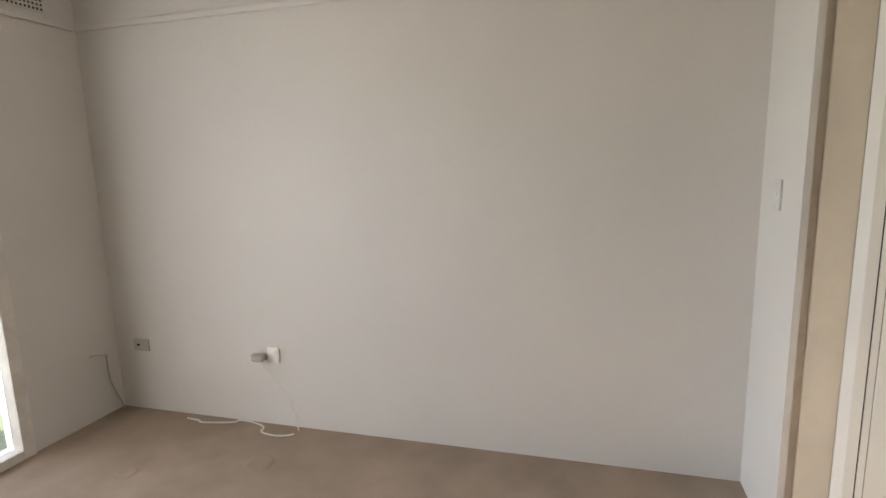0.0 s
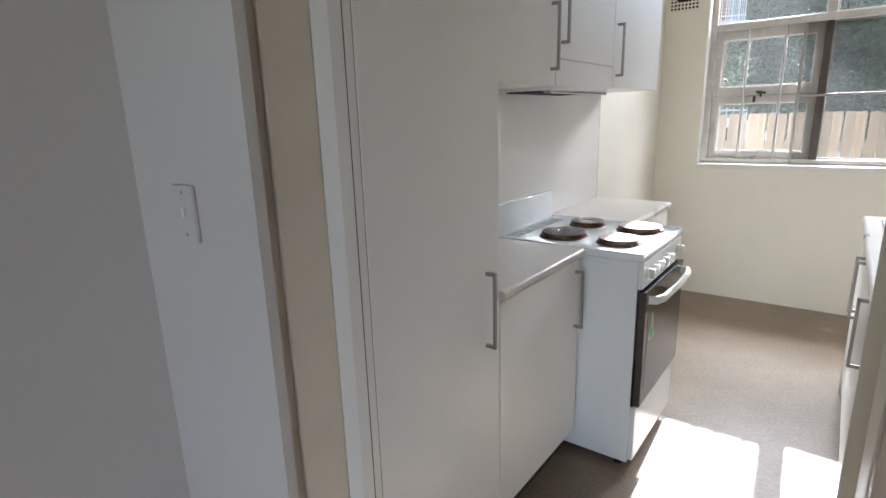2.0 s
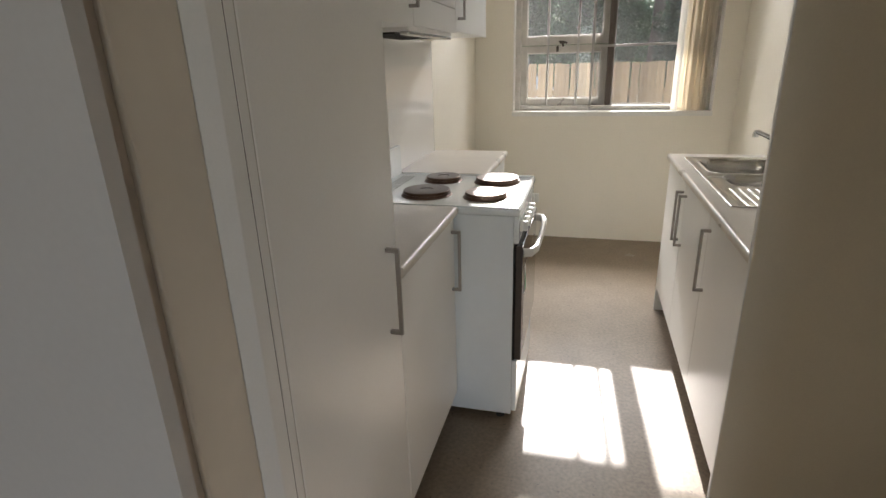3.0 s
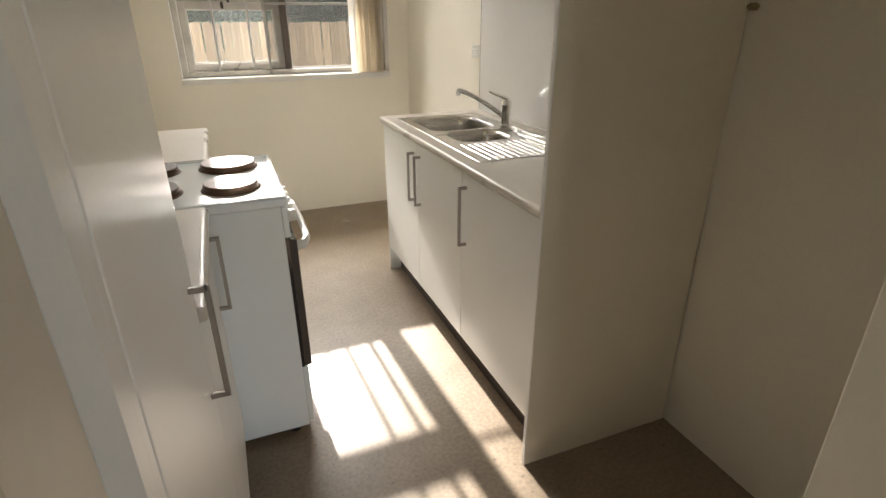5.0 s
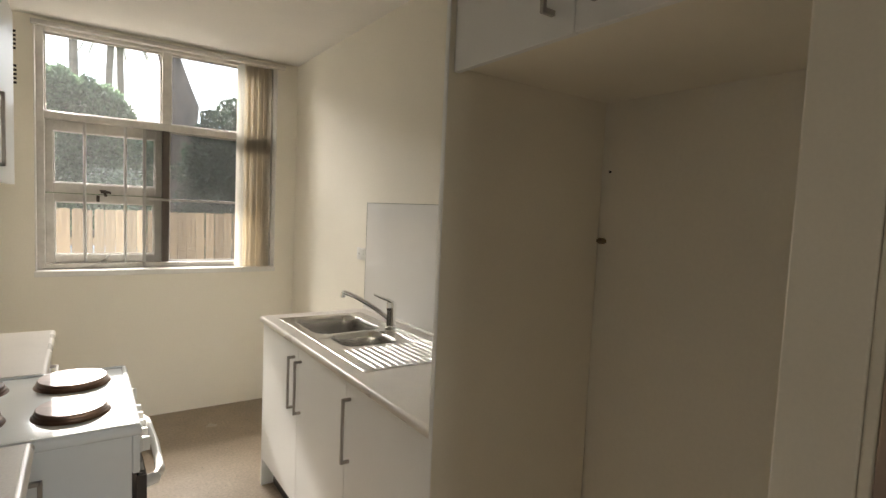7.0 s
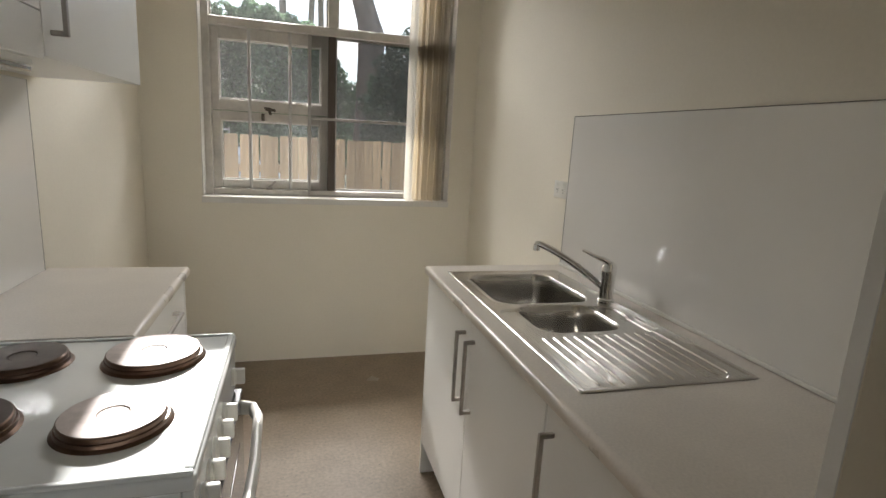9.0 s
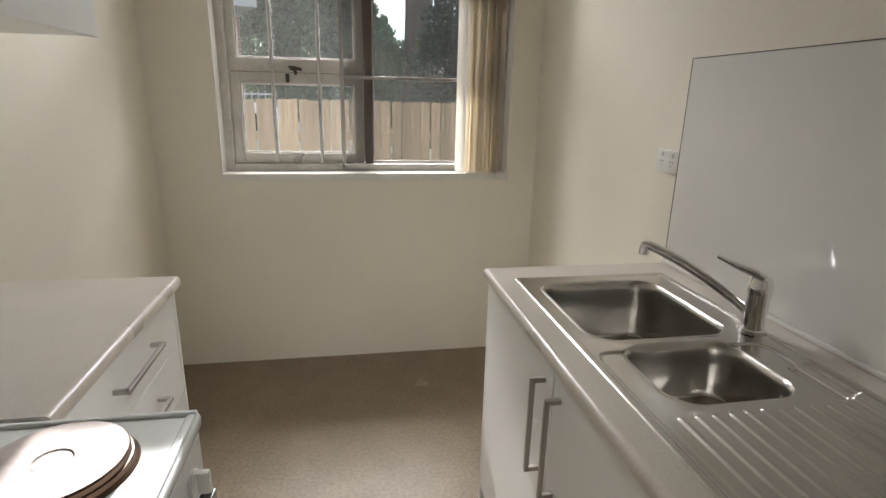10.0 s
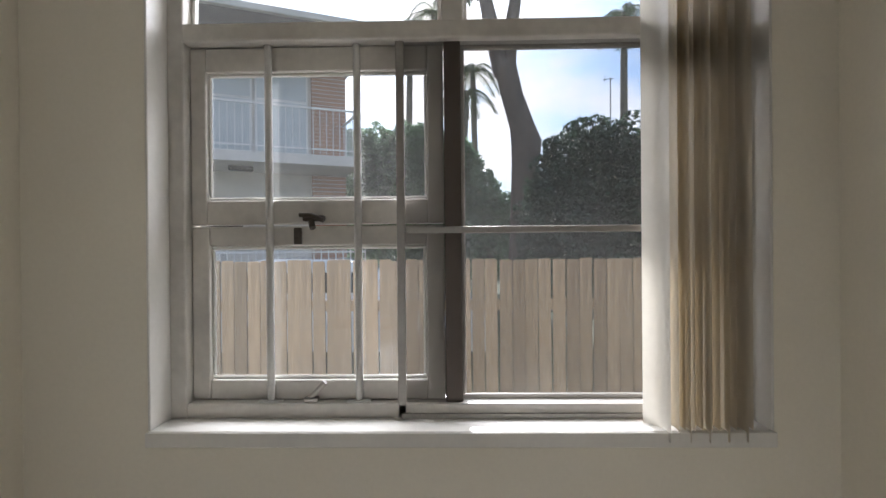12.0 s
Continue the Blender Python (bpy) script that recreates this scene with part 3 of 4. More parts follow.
part("kickboard", box(-0.945, -0.930, -0.632, 0.004, 0.0, 0.12), M_KICK, unit, "dark brown kickboard")


def counter_profile(bm, x_back, x_front, y0, y1, z0=0.868, z1=0.900, r=0.013, steps=6):
    """A slab along y whose front edge is rounded over."""
    s = 1 if x_front > x_back else -1
    prof = [(x_back, z0), (x_back, z1)]
    for k in range(steps + 1):
        a = math.pi / 2 * (1 - k / steps)
        prof.append((x_front - s * r + s * r * math.cos(a), z1 - r + r * math.sin(a)))
    for k in range(1, steps + 1):
        a = -math.pi / 2 * k / steps
        prof.append((x_front - s * r + s * r * math.cos(a), z0 + r + r * math.sin(a)))
    va = [bm.verts.new((x, y0, z)) for x, z in prof]
    vb = [bm.verts.new((x, y1, z)) for x, z in prof]
    n = len(prof)
    for k in range(n):
        j = (k + 1) % n
        bm.faces.new((va[k], va[j], vb[j], vb[k]))
    bm.faces.new(va)
    bm.faces.new(vb[::-1])
    return bm


for y0, y1, label in ((-1.821, -1.220, "short pale laminate worktop beside the stove"), (-0.636, 0.030, "pale laminate worktop over the drawers")):
    slab = solo("worktop", box(WEST + 0.002, -0.866, y0, y1, 0.868, 0.900), M_TOP, label, "worktop", "worktops")
    part("rounded_edge", counter_profile(bmesh.new(), -0.8658, -0.850, y0, y1), M_TOPEDGE, slab, "lighter rounded front edge", True)

# wall cabinets
OF = -0.985
def wall_cabinet(y0, y1, zdoor, hy, hz, label, x_back=WEST + 0.003, x_front=OF):
    c = thing("wall_cabinet", (-1.13, (y0 + y1) / 2, 1.5), label, "cabinet", "wall cabinets")
    part("body", box(x_back, x_front - 0.018, y0, y1, zdoor - 0.0, 2.20), M_CAB, c)
    dd = door(c, x_front - 0.017, x_front, y0, y1, zdoor - 0.002, 2.20)
    bow_handle(dd, x_front, hy, hz, hz + 0.228, 1)
    return c


wall_cabinet(-1.820, -1.229, 1.502, -1.268, 1.553, "white melamine wall cabinet beside the range hood")
wall_cabinet(-1.227, -0.636, 1.602, -1.185, 1.650, "short white wall cabinet over the range hood")
wall_cabinet(-0.634, 0.080, 1.513, -0.595, 1.558, "white melamine wall cabinet at the end of the run")
hood = thing("range_hood", (-1.13, -0.93, 1.5), "white slide-out range hood under the wall cabinet", "range hood")
part("front_flap", box(OF - 0.017, OF, -1.2255, -0.6375, 1.504, 1.597, 0.001, 1), M_CAB, hood)
part("housing", box(WEST + 0.02, OF - 0.02, -1.222, -0.640, 1.490, 1.600, 0.003), M_CAB, hood)
hb = bmesh.new()
for k in range(9):
    add_box(hb, WEST + 0.07, OF - 0.08, -1.19 + k * 0.058, -1.145 + k * 0.058, 1.484, 1.4895)
part("filter", hb, M_DARK, hood, "dark filter slots")
part("lip", box(OF - 0.055, OF - 0.021, -1.215, -0.645, 1.478, 1.4895, 0.003), M_STEEL, hood, "steel front lip")

# splashbacks
sb = solo("splashback", box(WEST + 0.001, WEST + 0.007, -1.820, 0.000, 0.901, 1.500, 0.001, 1), M_SPLASH,
     "glossy white glass splashback behind the stove", "splashback", "splashbacks")
part("glass_edge", box(WEST + 0.0012, WEST + 0.0074, 0.0003, 0.0020, 0.901, 1.500), M_EDGE, sb, "thin dark glass edge")
sb = solo("splashback", box(EAST - 0.007, EAST - 0.001, -1.619, -0.006, 0.9125, 1.507, 0.001, 1), M_SPLASH,
     "glossy white glass splashback behind the sink", "splashback", "splashbacks")
part("glass_edge", box(EAST - 0.0076, EAST - 0.0012, -0.0057, -0.0035, 0.9125, 1.5092), M_EDGE, sb, "thin dark glass edge")
part("glass_edge", box(EAST - 0.0076, EAST - 0.0012, -1.619, -0.0060, 1.5073, 1.5092), M_EDGE, sb, "thin dark glass edge")
structure("trim_upstand", box(EAST - 0.012, EAST - 0.001, -1.619, 0.0, 0.9005, 0.912, 0.003), M_WHITE, "white sealant bead along the worktop", "trim")

# ---- stove ----
SY0, SY1, SX0, SX1 = -1.214, -0.645, -1.270, -0.640
stove = thing("stove", (-0.95, -0.93, 0), "white enamel freestanding electric stove with four solid hotplates", "stove")
part("body", box(SX0, SX1 - 0.012, SY0 + 0.008, SY1 - 0.008, 0.035, 0.868, 0.004), M_ENAMEL, stove)
hob = box(SX0, SX1 + 0.010, SY0, SY1, 0.868, 0.897, 0.009, 3)
part("hob", hob, M_ENAMEL, stove, "", True)
rim = bmesh.new()
for a0, a1, b0, b1 in ((SX0 + 0.02, SX1 + 0.006, SY0 + 0.003, SY0 + 0.016), (SX0 + 0.02, SX1 + 0.006, SY1 - 0.016, SY1 - 0.003), (SX1 - 0.008, SX1 + 0.006, SY0 + 0.016, SY1 - 0.016)):
    add_box(rim, a0, a1, b0, b1, 0.893, 0.9015, 0.004, 3)
part("hob_rim", rim, M_ENAMEL, stove, "", True)
part("upstand", box(SX0 - 0.008, SX0 + 0.012, SY0 + 0.004, SY1 - 0.004, 0.880, 1.030, 0.005, 3), M_ENAMEL, stove, "white enamel splash panel", True)
vs = bmesh.new()
for k in range(5):
    for row_x in (0.040, 0.056, 0.072, 0.088):
        y = SY0 + 0.06 + k * 0.092
        add_box(vs, SX0 + row_x, SX0 + row_x + 0.005, y, y + 0.076, 0.8966, 0.8976)
part("vent_slots", vs, M_DARK, stove, "rows of dark vent slots")
for hx, hy, hr in ((-1.020, -1.040, 0.092), (-1.020, -0.775, 0.076), (-0.781, -1.045, 0.080), (-0.781, -0.775, 0.090)):
    hp = bmesh.new()
    add_lathe(hp, [(0, 0.9165), (0.022, 0.9165), (0.0235, 0.9150), (0.025, 0.9180), (hr - 0.006, 0.9190), (hr - 0.0025, 0.9184)], Matrix.Translation((hx, hy, 0)), 48)
    plate = part("hotplate", hp, M_PLATE_SHEEN if hx > -0.9 else M_PLATE, stove, "worn hotplate, window sheen in its pale colour" if hx > -0.9 else "dark brown solid hotplate", True)
    rg = bmesh.new()
    add_lathe(rg, [(hr - 0.0025, 0.9184), (hr, 0.9160), (hr + 0.0005, 0.9085), (hr + 0.003, 0.9080), (hr + 0.0045, 0.9020), (hr + 0.008, 0.8990), (hr + 0.010, 0.8968)],
              Matrix.Translation((hx, hy, 0)), 48)
    part("trim_ring", rg, M_RING, plate, "heat-browned steel ring", True)
FX = SX1 - 0.012
part("control_panel", box(FX, FX + 0.018, SY0 + 0.010, SY1 - 0.010, 0.765, 0.866, 0.004), M_ENAMEL, stove)
for k, ky in enumerate((-1.150, -1.085, -1.020, -0.955, -0.890, -0.720)):
    kb = bmesh.new()
    m = Matrix.Translation((FX + 0.018, ky, 0.818)) @ pose(0, 0, 0, 0, 90, 0)
    add_lathe(kb, [(0.021, 0), (0.021, 0.006), (0.017, 0.008), (0.015, 0.010), (0, 0.010)], m, 28)
    add_box(kb, FX + 0.024, FX + 0.046, ky - 0.006, ky + 0.006, 0.800, 0.838, 0.003)
    part("knob", kb, M_PLASTIC, stove, "white plastic control knob", True)
part("seal_strip", box(FX, FX + 0.010, SY0 + 0.012, SY1 - 0.012, 0.285, 0.763), M_BLACK, stove, "black door seal")
od = part("oven_door", box(FX + 0.011, FX + 0.034, SY0 + 0.012, SY1 - 0.012, 0.292, 0.757, 0.003), M_BLACK, stove, "black glass oven door")
part("door_side", box(FX + 0.0105, FX + 0.0335, SY0 + 0.0095, SY0 + 0.0118, 0.292, 0.757), M_KICK, od, "matt black door edge")
part("glass_panel", box(FX + 0.0335, FX + 0.0350, SY0 + 0.05, SY1 - 0.10, 0.36, 0.66, 0.0005, 1), M_BLACK, od)
oh = bmesh.new()
add_tube(oh, [(FX + 0.033, SY0 + 0.045, 0.722), (FX + 0.060, SY0 + 0.055, 0.722), (FX + 0.075, SY0 + 0.10, 0.722), (FX + 0.080, (SY0 + SY1) / 2, 0.722),
              (FX + 0.075, SY1 - 0.10, 0.722), (FX + 0.060, SY1 - 0.055, 0.722), (FX + 0.033, SY1 - 0.045, 0.722)], 0.011, 14, flat=1.5)
part("handle", oh, M_PLASTIC, od, "white bow handle", True)


def prism(x0, x1, corners):
    """A flat plate with the given (y, z) corners."""
    bm = bmesh.new()
    back = [bm.verts.new((x0, y, z)) for y, z in corners]
    front = [bm.verts.new((x1, y, z)) for y, z in corners]
    bm.faces.new(back[::-1])
    bm.faces.new(front)
    for k in range(len(corners)):
        j = (k + 1) % len(corners)
        bm.faces.new((back[k], back[j], front[j], front[k]))
    return bm


part("energy_label", prism(FX + 0.0358, FX + 0.0366, ((-1.150, 0.550), (-1.080, 0.550), (-1.115, 0.665))), M_PLASTIC, od, "white triangular paper label")
part("label_print", prism(FX + 0.0368, FX + 0.0374, ((-1.138, 0.556), (-1.092, 0.556), (-1.115, 0.632))), M_GREEN, od, "green print on the label")
part("drawer", box(FX, FX + 0.020, SY0 + 0.012, SY1 - 0.012, 0.050, 0.282, 0.004), M_ENAMEL, stove, "white enamel lower panel")
for fx, fy in ((SX0 + 0.05, SY0 + 0.05), (SX0 + 0.05, SY1 - 0.05), (SX1 - 0.06, SY0 + 0.05), (SX1 - 0.06, SY1 - 0.05)):
    part("foot", add_lathe(bmesh.new(), [(0.018, 0), (0.018, 0.012), (0.010, 0.014), (0.010, 0.036)], Matrix.Translation((fx, fy, 0)), 14), M_DARK, stove, "black foot")

# ---- sink run ----
SF = 0.018                                      # front plane of the east cabinets
sinkcab = thing("sink_cabinet", (0.3, -0.53, 0), "white melamine sink cabinet with two doors", "cabinet", "kitchen cabinets")
part("body", box(SF + 0.018, EAST - 0.003, -1.034, -0.017, 0.12, 0.700), M_CAB, sinkcab)
part("end_panel", box(SF, EAST - 0.003, -0.016, 0.0, 0.0, 0.866, 0.001, 1), M_CAB, sinkcab)
d = door(sinkcab, SF, SF + 0.017, -0.530, -0.018, 0.145, 0.860)
bow_handle(d, SF, -0.486, 0.580, 0.815, -1)
d = door(sinkcab, SF, SF + 0.017, -1.034, -0.531, 0.145, 0.860)
bow_handle(d, SF, -0.572, 0.580, 0.815, -1)
part("kickboard", box(0.080, 0.095, -1.034, -0.017, 0, 0.12), M_KICK, sinkcab, "dark brown kickboard")
cab2 = thing("base_cabinet", (0.3, -1.33, 0), "white melamine base cabinet beside the sink", "cabinet", "kitchen cabinets")
part("body", box(SF + 0.018, EAST - 0.003, -1.619, -1.036, 0.12, 0.866), M_CAB, cab2)
d = door(cab2, SF, SF + 0.017, -1.619, -1.036, 0.145, 0.860)
bow_handle(d, SF, -1.075, 0.580, 0.815, -1)
part("kickboard", box(0.080, 0.095, -1.619, -1.036, 0, 0.12), M_KICK, cab2, "dark brown kickboard")
end = solo("tall_end_panel", box(-0.012, EAST - 0.006, -1.638, -1.621, 0.0, 2.20, 0.001, 1), M_CABSIDE,
           "cream melamine panel between the bench and the fridge space", "panel")
part("edge_band", box(-0.0145, -0.0122, -1.6378, -1.6212, 0.0, 2.20, 0.0006, 1), M_CAB, end, "white edge band")

# worktop with the hole for the sink
KX0, KX1, KY0, KY1 = 0.064, 0.518, -1.084, -0.096
wt = bmesh.new()
add_box(wt, 0.016, KX0 + 0.012, -1.620, 0.004, 0.868, 0.900)
add_box(wt, KX1 - 0.012, EAST - 0.002, -1.620, 0.004, 0.868, 0.900)
add_box(wt, KX0 + 0.012, KX1 - 0.012, KY1 - 0.012, 0.004, 0.868, 0.900)
add_box(wt, KX0 + 0.012, KX1 - 0.012, -1.620, KY0 + 0.012, 0.868, 0.900)
slab = solo("worktop", wt, M_TOP, "long pale laminate worktop with a sink set in", "worktop", "worktops")
part("rounded_edge", counter_profile(bmesh.new(), 0.0158, 0.0, -1.620, 0.004), M_TOPEDGE, slab, "lighter rounded front edge", True)


def smooth_step(a, b, v):
    t = min(1.0, max(0.0, (v - a) / (b - a)))
    return t * t * (3 - 2 * t)


def inside_round(x, y, x0, x1, y0, y1, r):
    """How far inside a rectangle with rounded corners a point lies."""
    cx, cy, hx, hy = (x0 + x1) / 2, (y0 + y1) / 2, (x1 - x0) / 2 - r, (y1 - y0) / 2 - r
    qx, qy = abs(x - cx) - hx, abs(y - cy) - hy
    return r - (math.hypot(max(qx, 0), max(qy, 0)) + min(max(qx, qy), 0))


def sink_height(x, y):
    edge = inside_round(x, y, KX0, KX1, KY0, KY1, 0.012)
    z = 0.9015 + 0.0022 * smooth_step(0.0, 0.004, edge) - 0.0030 * smooth_step(0.012, 0.020, edge)
    if y < -0.764:                                # drainer with ridges along its length
        e = inside_round(x, y, 0.100, 0.455, -1.055, -0.772, 0.02)
        lift = smooth_step(0.0, 0.010, e)
        ph = (x - 0.10) / 0.0310
        ridge = smooth_step(0.35, 0.85, math.cos(2 * math.pi * ph))
        z += lift * 0.0030 * ridge
    # the lower deck round the small bowl and the drainer
    z -= 0.0042 * smooth_step(0.0, 0.006, inside_round(x, y, 0.088, 0.472, -1.066, -0.548, 0.035))
    d1 = inside_round(x, y, 0.115, 0.445, -0.506, -0.148, 0.065)
    d2 = inside_round(x, y, 0.148, 0.404, -0.748, -0.530, 0.060)
    z += 0.0016 * (smooth_step(-0.010, -0.004, d1) + smooth_step(-0.010, -0.004, d2))
    z -= 0.012 * smooth_step(-0.002, 0.010, d1) + 0.150 * smooth_step(0.006, 0.020, d1)
    z -= 0.012 * smooth_step(-0.002, 0.010, d2) + 0.105 * smooth_step(0.006, 0.020, d2)
    z += 0.004 * smooth_step(0.02, 0.0, abs(x - 0.485)) * smooth_step(0.05, 0.03, abs(y + 0.505))
    # small dish at the back
    z -= 0.006 * smooth_step(0.0, 0.012, inside_round(x, y, 0.440, 0.500, -0.770, -0.640, 0.02))
    return z


nx, ny = 260, 326
verts, faces = [], []
for j in range(ny + 1):
    for i in range(nx + 1):
        x, y = KX0 + (KX1 - KX0) * i / nx, KY0 + (KY1 - KY0) * j / ny
        verts.append((x, y, sink_height(x, y)))
for j in range(ny):
    for i in range(nx):
        a = j * (nx + 1) + i
        faces.append((a, a + 1, a + nx + 2, a + nx + 1))
sk = bmesh.new()
me = bpy.data.meshes.new("tmp")
me.from_pydata(verts, [], faces)
sk.from_mesh(me)
bpy.data.meshes.remove(me)
sink = thing("kitchen_sink", (0.29, -0.59, 0.90), "stainless steel sink with one and a half bowls and a drainer", "sink")
for fc in sk.faces:
    fc.smooth = True
top = part("sink_top", sk, M_STEEL, sink)
for px, py, pz in ((0.28, -0.326, 0.7400), (0.276, -0.639, 0.7850)):
    part("drain", add_lathe(bmesh.new(), [(0.045, 0), (0.043, 0.004), (0.030, 0.0025), (0.026, -0.002), (0, -0.002)], Matrix.Translation((px, py, pz)), 28), M_CHROME, sink, "chrome drain", True)

tap = thing("mixer_tap", (0.485, -0.505, 0.905), "chrome single-lever mixer tap behind the bowls", "tap")
part("body", add_lathe(bmesh.new(), [(0.0, 0.900), (0.027, 0.900), (0.027, 0.908), (0.0225, 0.911), (0.0225, 0.985), (0.0245, 0.990), (0.0245, 1.015), (0.020, 1.026), (0.010, 1.031), (0, 1.032)],
                       Matrix.Translation((0.485, -0.505, 0.003)), 32), M_CHROME, tap, "", True)
sp = []
for k in range(13):
    u = k / 12
    sp.append((0.485 + (0.322 - 0.485) * u, -0.505 + (-0.322 + 0.505) * u, 0.936 + 0.175 * u - 0.055 * u * u))
sp += [(0.317, -0.316, 1.055), (0.316, -0.315, 1.046)]
part("spout", add_tube(bmesh.new(), sp, 0.011, 16), M_CHROME, tap, "", True)
part("aerator", add_lathe(bmesh.new(), [(0, 0), (0.0125, 0), (0.0125, 0.018), (0, 0.018)], Matrix.Translation((0.316, -0.315, 1.032)), 20), M_CHROME, tap, "", True)
part("lever", add_tube(bmesh.new(), [(0.487, -0.510, 1.026), (0.475, -0.493, 1.036), (0.455, -0.465, 1.043), (0.430, -0.430, 1.056)], 0.012, 14,
                       radii=[0.023, 0.021, 0.015, 0.010], flat=0.5), M_CHROME, tap, "", True)

# ---- fridge space ----
fc = thing("wall_cabinet", (0.3, -2.03, 1.835), "white melamine cabinet with two doors above the fridge space", "cabinet", "wall cabinets")
part("body", box(0.018, EAST - 0.003, DOOR_K + 0.004, -1.640, 1.835, 2.20), M_CABSIDE, fc)
d = door(fc, 0.0, 0.017, -2.026, -1.640, 1.822, 2.20)
bow_handle(d, 0.0, -1.972, 1.865, 2.09, -1)
d = door(fc, 0.0, 0.017, DOOR_K + 0.02, -2.026, 1.822, 2.20)
bow_handle(d, 0.0, -2.075, 1.865, 2.09, -1)
bolt = bmesh.new()
add_tube(bolt, [(EAST - 0.008, -1.622, 1.409), (EAST - 0.008, -1.668, 1.409)], 0.006, 12)
add_box(bolt, EAST - 0.010, EAST - 0.0005, -1.662, -1.640, 1.400, 1.418, 0.002)
solo("barrel_bolt", bolt, M_BRASS, "small tarnished metal catch in the fridge space", "catch", smooth=True)
nail = add_lathe(bmesh.new(), [(0, 0.008), (0.004, 0.008), (0.004, 0.006), (0.002, 0.006), (0.002, 0)], Matrix.Translation((EAST - 0.0005, -1.668, 1.623)) @ pose(0, 0, 0, 0, -90, 0), 12)
solo("nail", nail, M_DARK, "small dark nail in the wall", "nail")


# ---- fittings ----
def outlet(axis_m, w, h, label, category, holes, material=M_PLASTIC):
    """A wall plate in the local xz plane that faces -y, placed by axis_m."""
    o = thing("power_outlet" if "outlet" in label else "light_switch", axis_m.translation, label, category)
    bm = box(-w / 2, w / 2, -0.009, -0.0005, -h / 2, h / 2, 0.003)
    bm.transform(axis_m)
    part("plate", bm, material, o, "", True)
    for nm, x, z, sx, sz, mt, dep in holes:
        bm = box(x - sx / 2, x + sx / 2, -0.0105 - dep, -0.0092, z - sz / 2, z + sz / 2, 0.0004, 1)
        bm.transform(axis_m)
        part(nm, bm, mt, o)
    return o


slots = []
for cx in (-0.026, 0.026):
    slots += [("slot", cx - 0.0065, 0.000, 0.0014, 0.0065, M_DARK, 0), ("slot", cx + 0.0065, 0.000, 0.0014, 0.0065, M_DARK, 0), ("slot", cx, -0.012, 0.0014, 0.0065, M_DARK, 0),
              ("rocker", cx, 0.021, 0.010, 0.013, M_PLASTIC, 0.002)]
outlet(Matrix.Translation((EAST, 0.052, 1.212)) @ pose(0, 0, 0, 0, 0, -90), 0.114, 0.070, "white double power outlet beside the splashback", "power outlet", slots)
outlet(Matrix.Translation((-1.085, DOOR_L, 1.240)), 0.070, 0.108, "white light switch plate beside the doorway", "light switch",
       [("rocker", 0, 0.002, 0.011, 0.017, M_PLASTIC, 0.002), ("screw", 0, 0.040, 0.006, 0.006, M_GREYPLATE, 0), ("screw", 0, -0.040, 0.006, 0.006, M_GREYPLATE, 0)], M_WALL_LR)
outlet(Matrix.Translation((WEST, -5.695, 0.395)) @ pose(0, 0, 0, 0, 0, 90), 0.105, 0.070, "grey wall outlet plate low in the corner", "power outlet",
       [("slot", -0.02, 0, 0.02, 0.012, M_DARK, 0)], M_GREYPLATE)
outlet(Matrix.Translation((WEST, -4.835, 0.400)) @ pose(0, 0, 0, 0, 0, 90), 0.07, 0.085, "white wall outlet with a plug in it", "power outlet",
       [("rocker", 0.012, 0.024, 0.010, 0.013, M_PLASTIC, 0.002)])
adapter = thing("power_adapter", (WEST + 0.03, -4.91, 0.39), "small grey plug adapter with a hanging white cable", "plug")
part("plug_body", box(WEST + 0.0105, WEST + 0.055, -4.945, -4.875, 0.372, 0.412, 0.010, 3), M_GREYPLATE, adapter, "", True)
part("cord", add_tube(bmesh.new(), [(WEST + 0.04, -4.90, 0.374), (WEST + 0.045, -4.86, 0.33), (WEST + 0.05, -4.76, 0.22), (WEST + 0.05, -4.70, 0.10), (WEST + 0.05, -4.69, 0.012)], 0.003, 8), M_CABLE, adapter, "white cord", True)
cable = bmesh.new()
cp = []
for k in range(40):
    u = k / 39
    cp.append((WEST + 0.06 + 0.05 * math.sin(u * 9) * (0.3 + u), -5.38 + 0.66 * u + 0.03 * math.sin(u * 21), 0.009 + 0.004 * abs(math.sin(u * 14))))
add_tube(cable, cp, 0.0045, 8)
solo("loose_cable", cable, M_CABLE, "loose white cable on the carpet along the wall", "cable", smooth=True)
wire = bmesh.new()
add_tube(wire, [(-1.10, SOUTH + 0.002, 0.372), (-1.13, SOUTH + 0.03, 0.376), (-1.17, SOUTH + 0.045, 0.366), (-1.18, SOUTH + 0.03, 0.28), (-1.20, SOUTH + 0.02, 0.18), (-1.24, SOUTH + 0.02, 0.07), (-1.262, SOUTH + 0.02, 0.008)], 0.0045, 8)
solo("aerial_cable", wire, M_DARKCABLE, "grey cable hanging out of the wall", "cable", smooth=True)

# pale scuff on the vinyl
scuff = bmesh.new()
ring = [scuff.verts.new((-0.05 + r * math.cos(a), 0.90 + r * math.sin(a), 0.0006)) for a, r in ((0.2, 0.035), (0.9, 0.022), (1.7, 0.045), (2.6, 0.03), (3.4, 0.05), (4.3, 0.024), (5.2, 0.038))]
top_face = scuff.faces.new(ring)
bmesh.ops.extrude_face_region(scuff, geom=[top_face])
for v in ring:
    v.co.z = 0.0001
solo("floor_mark", scuff, M_SCUFF, "pale worn scuff on the brown vinyl floor", "floor mark")

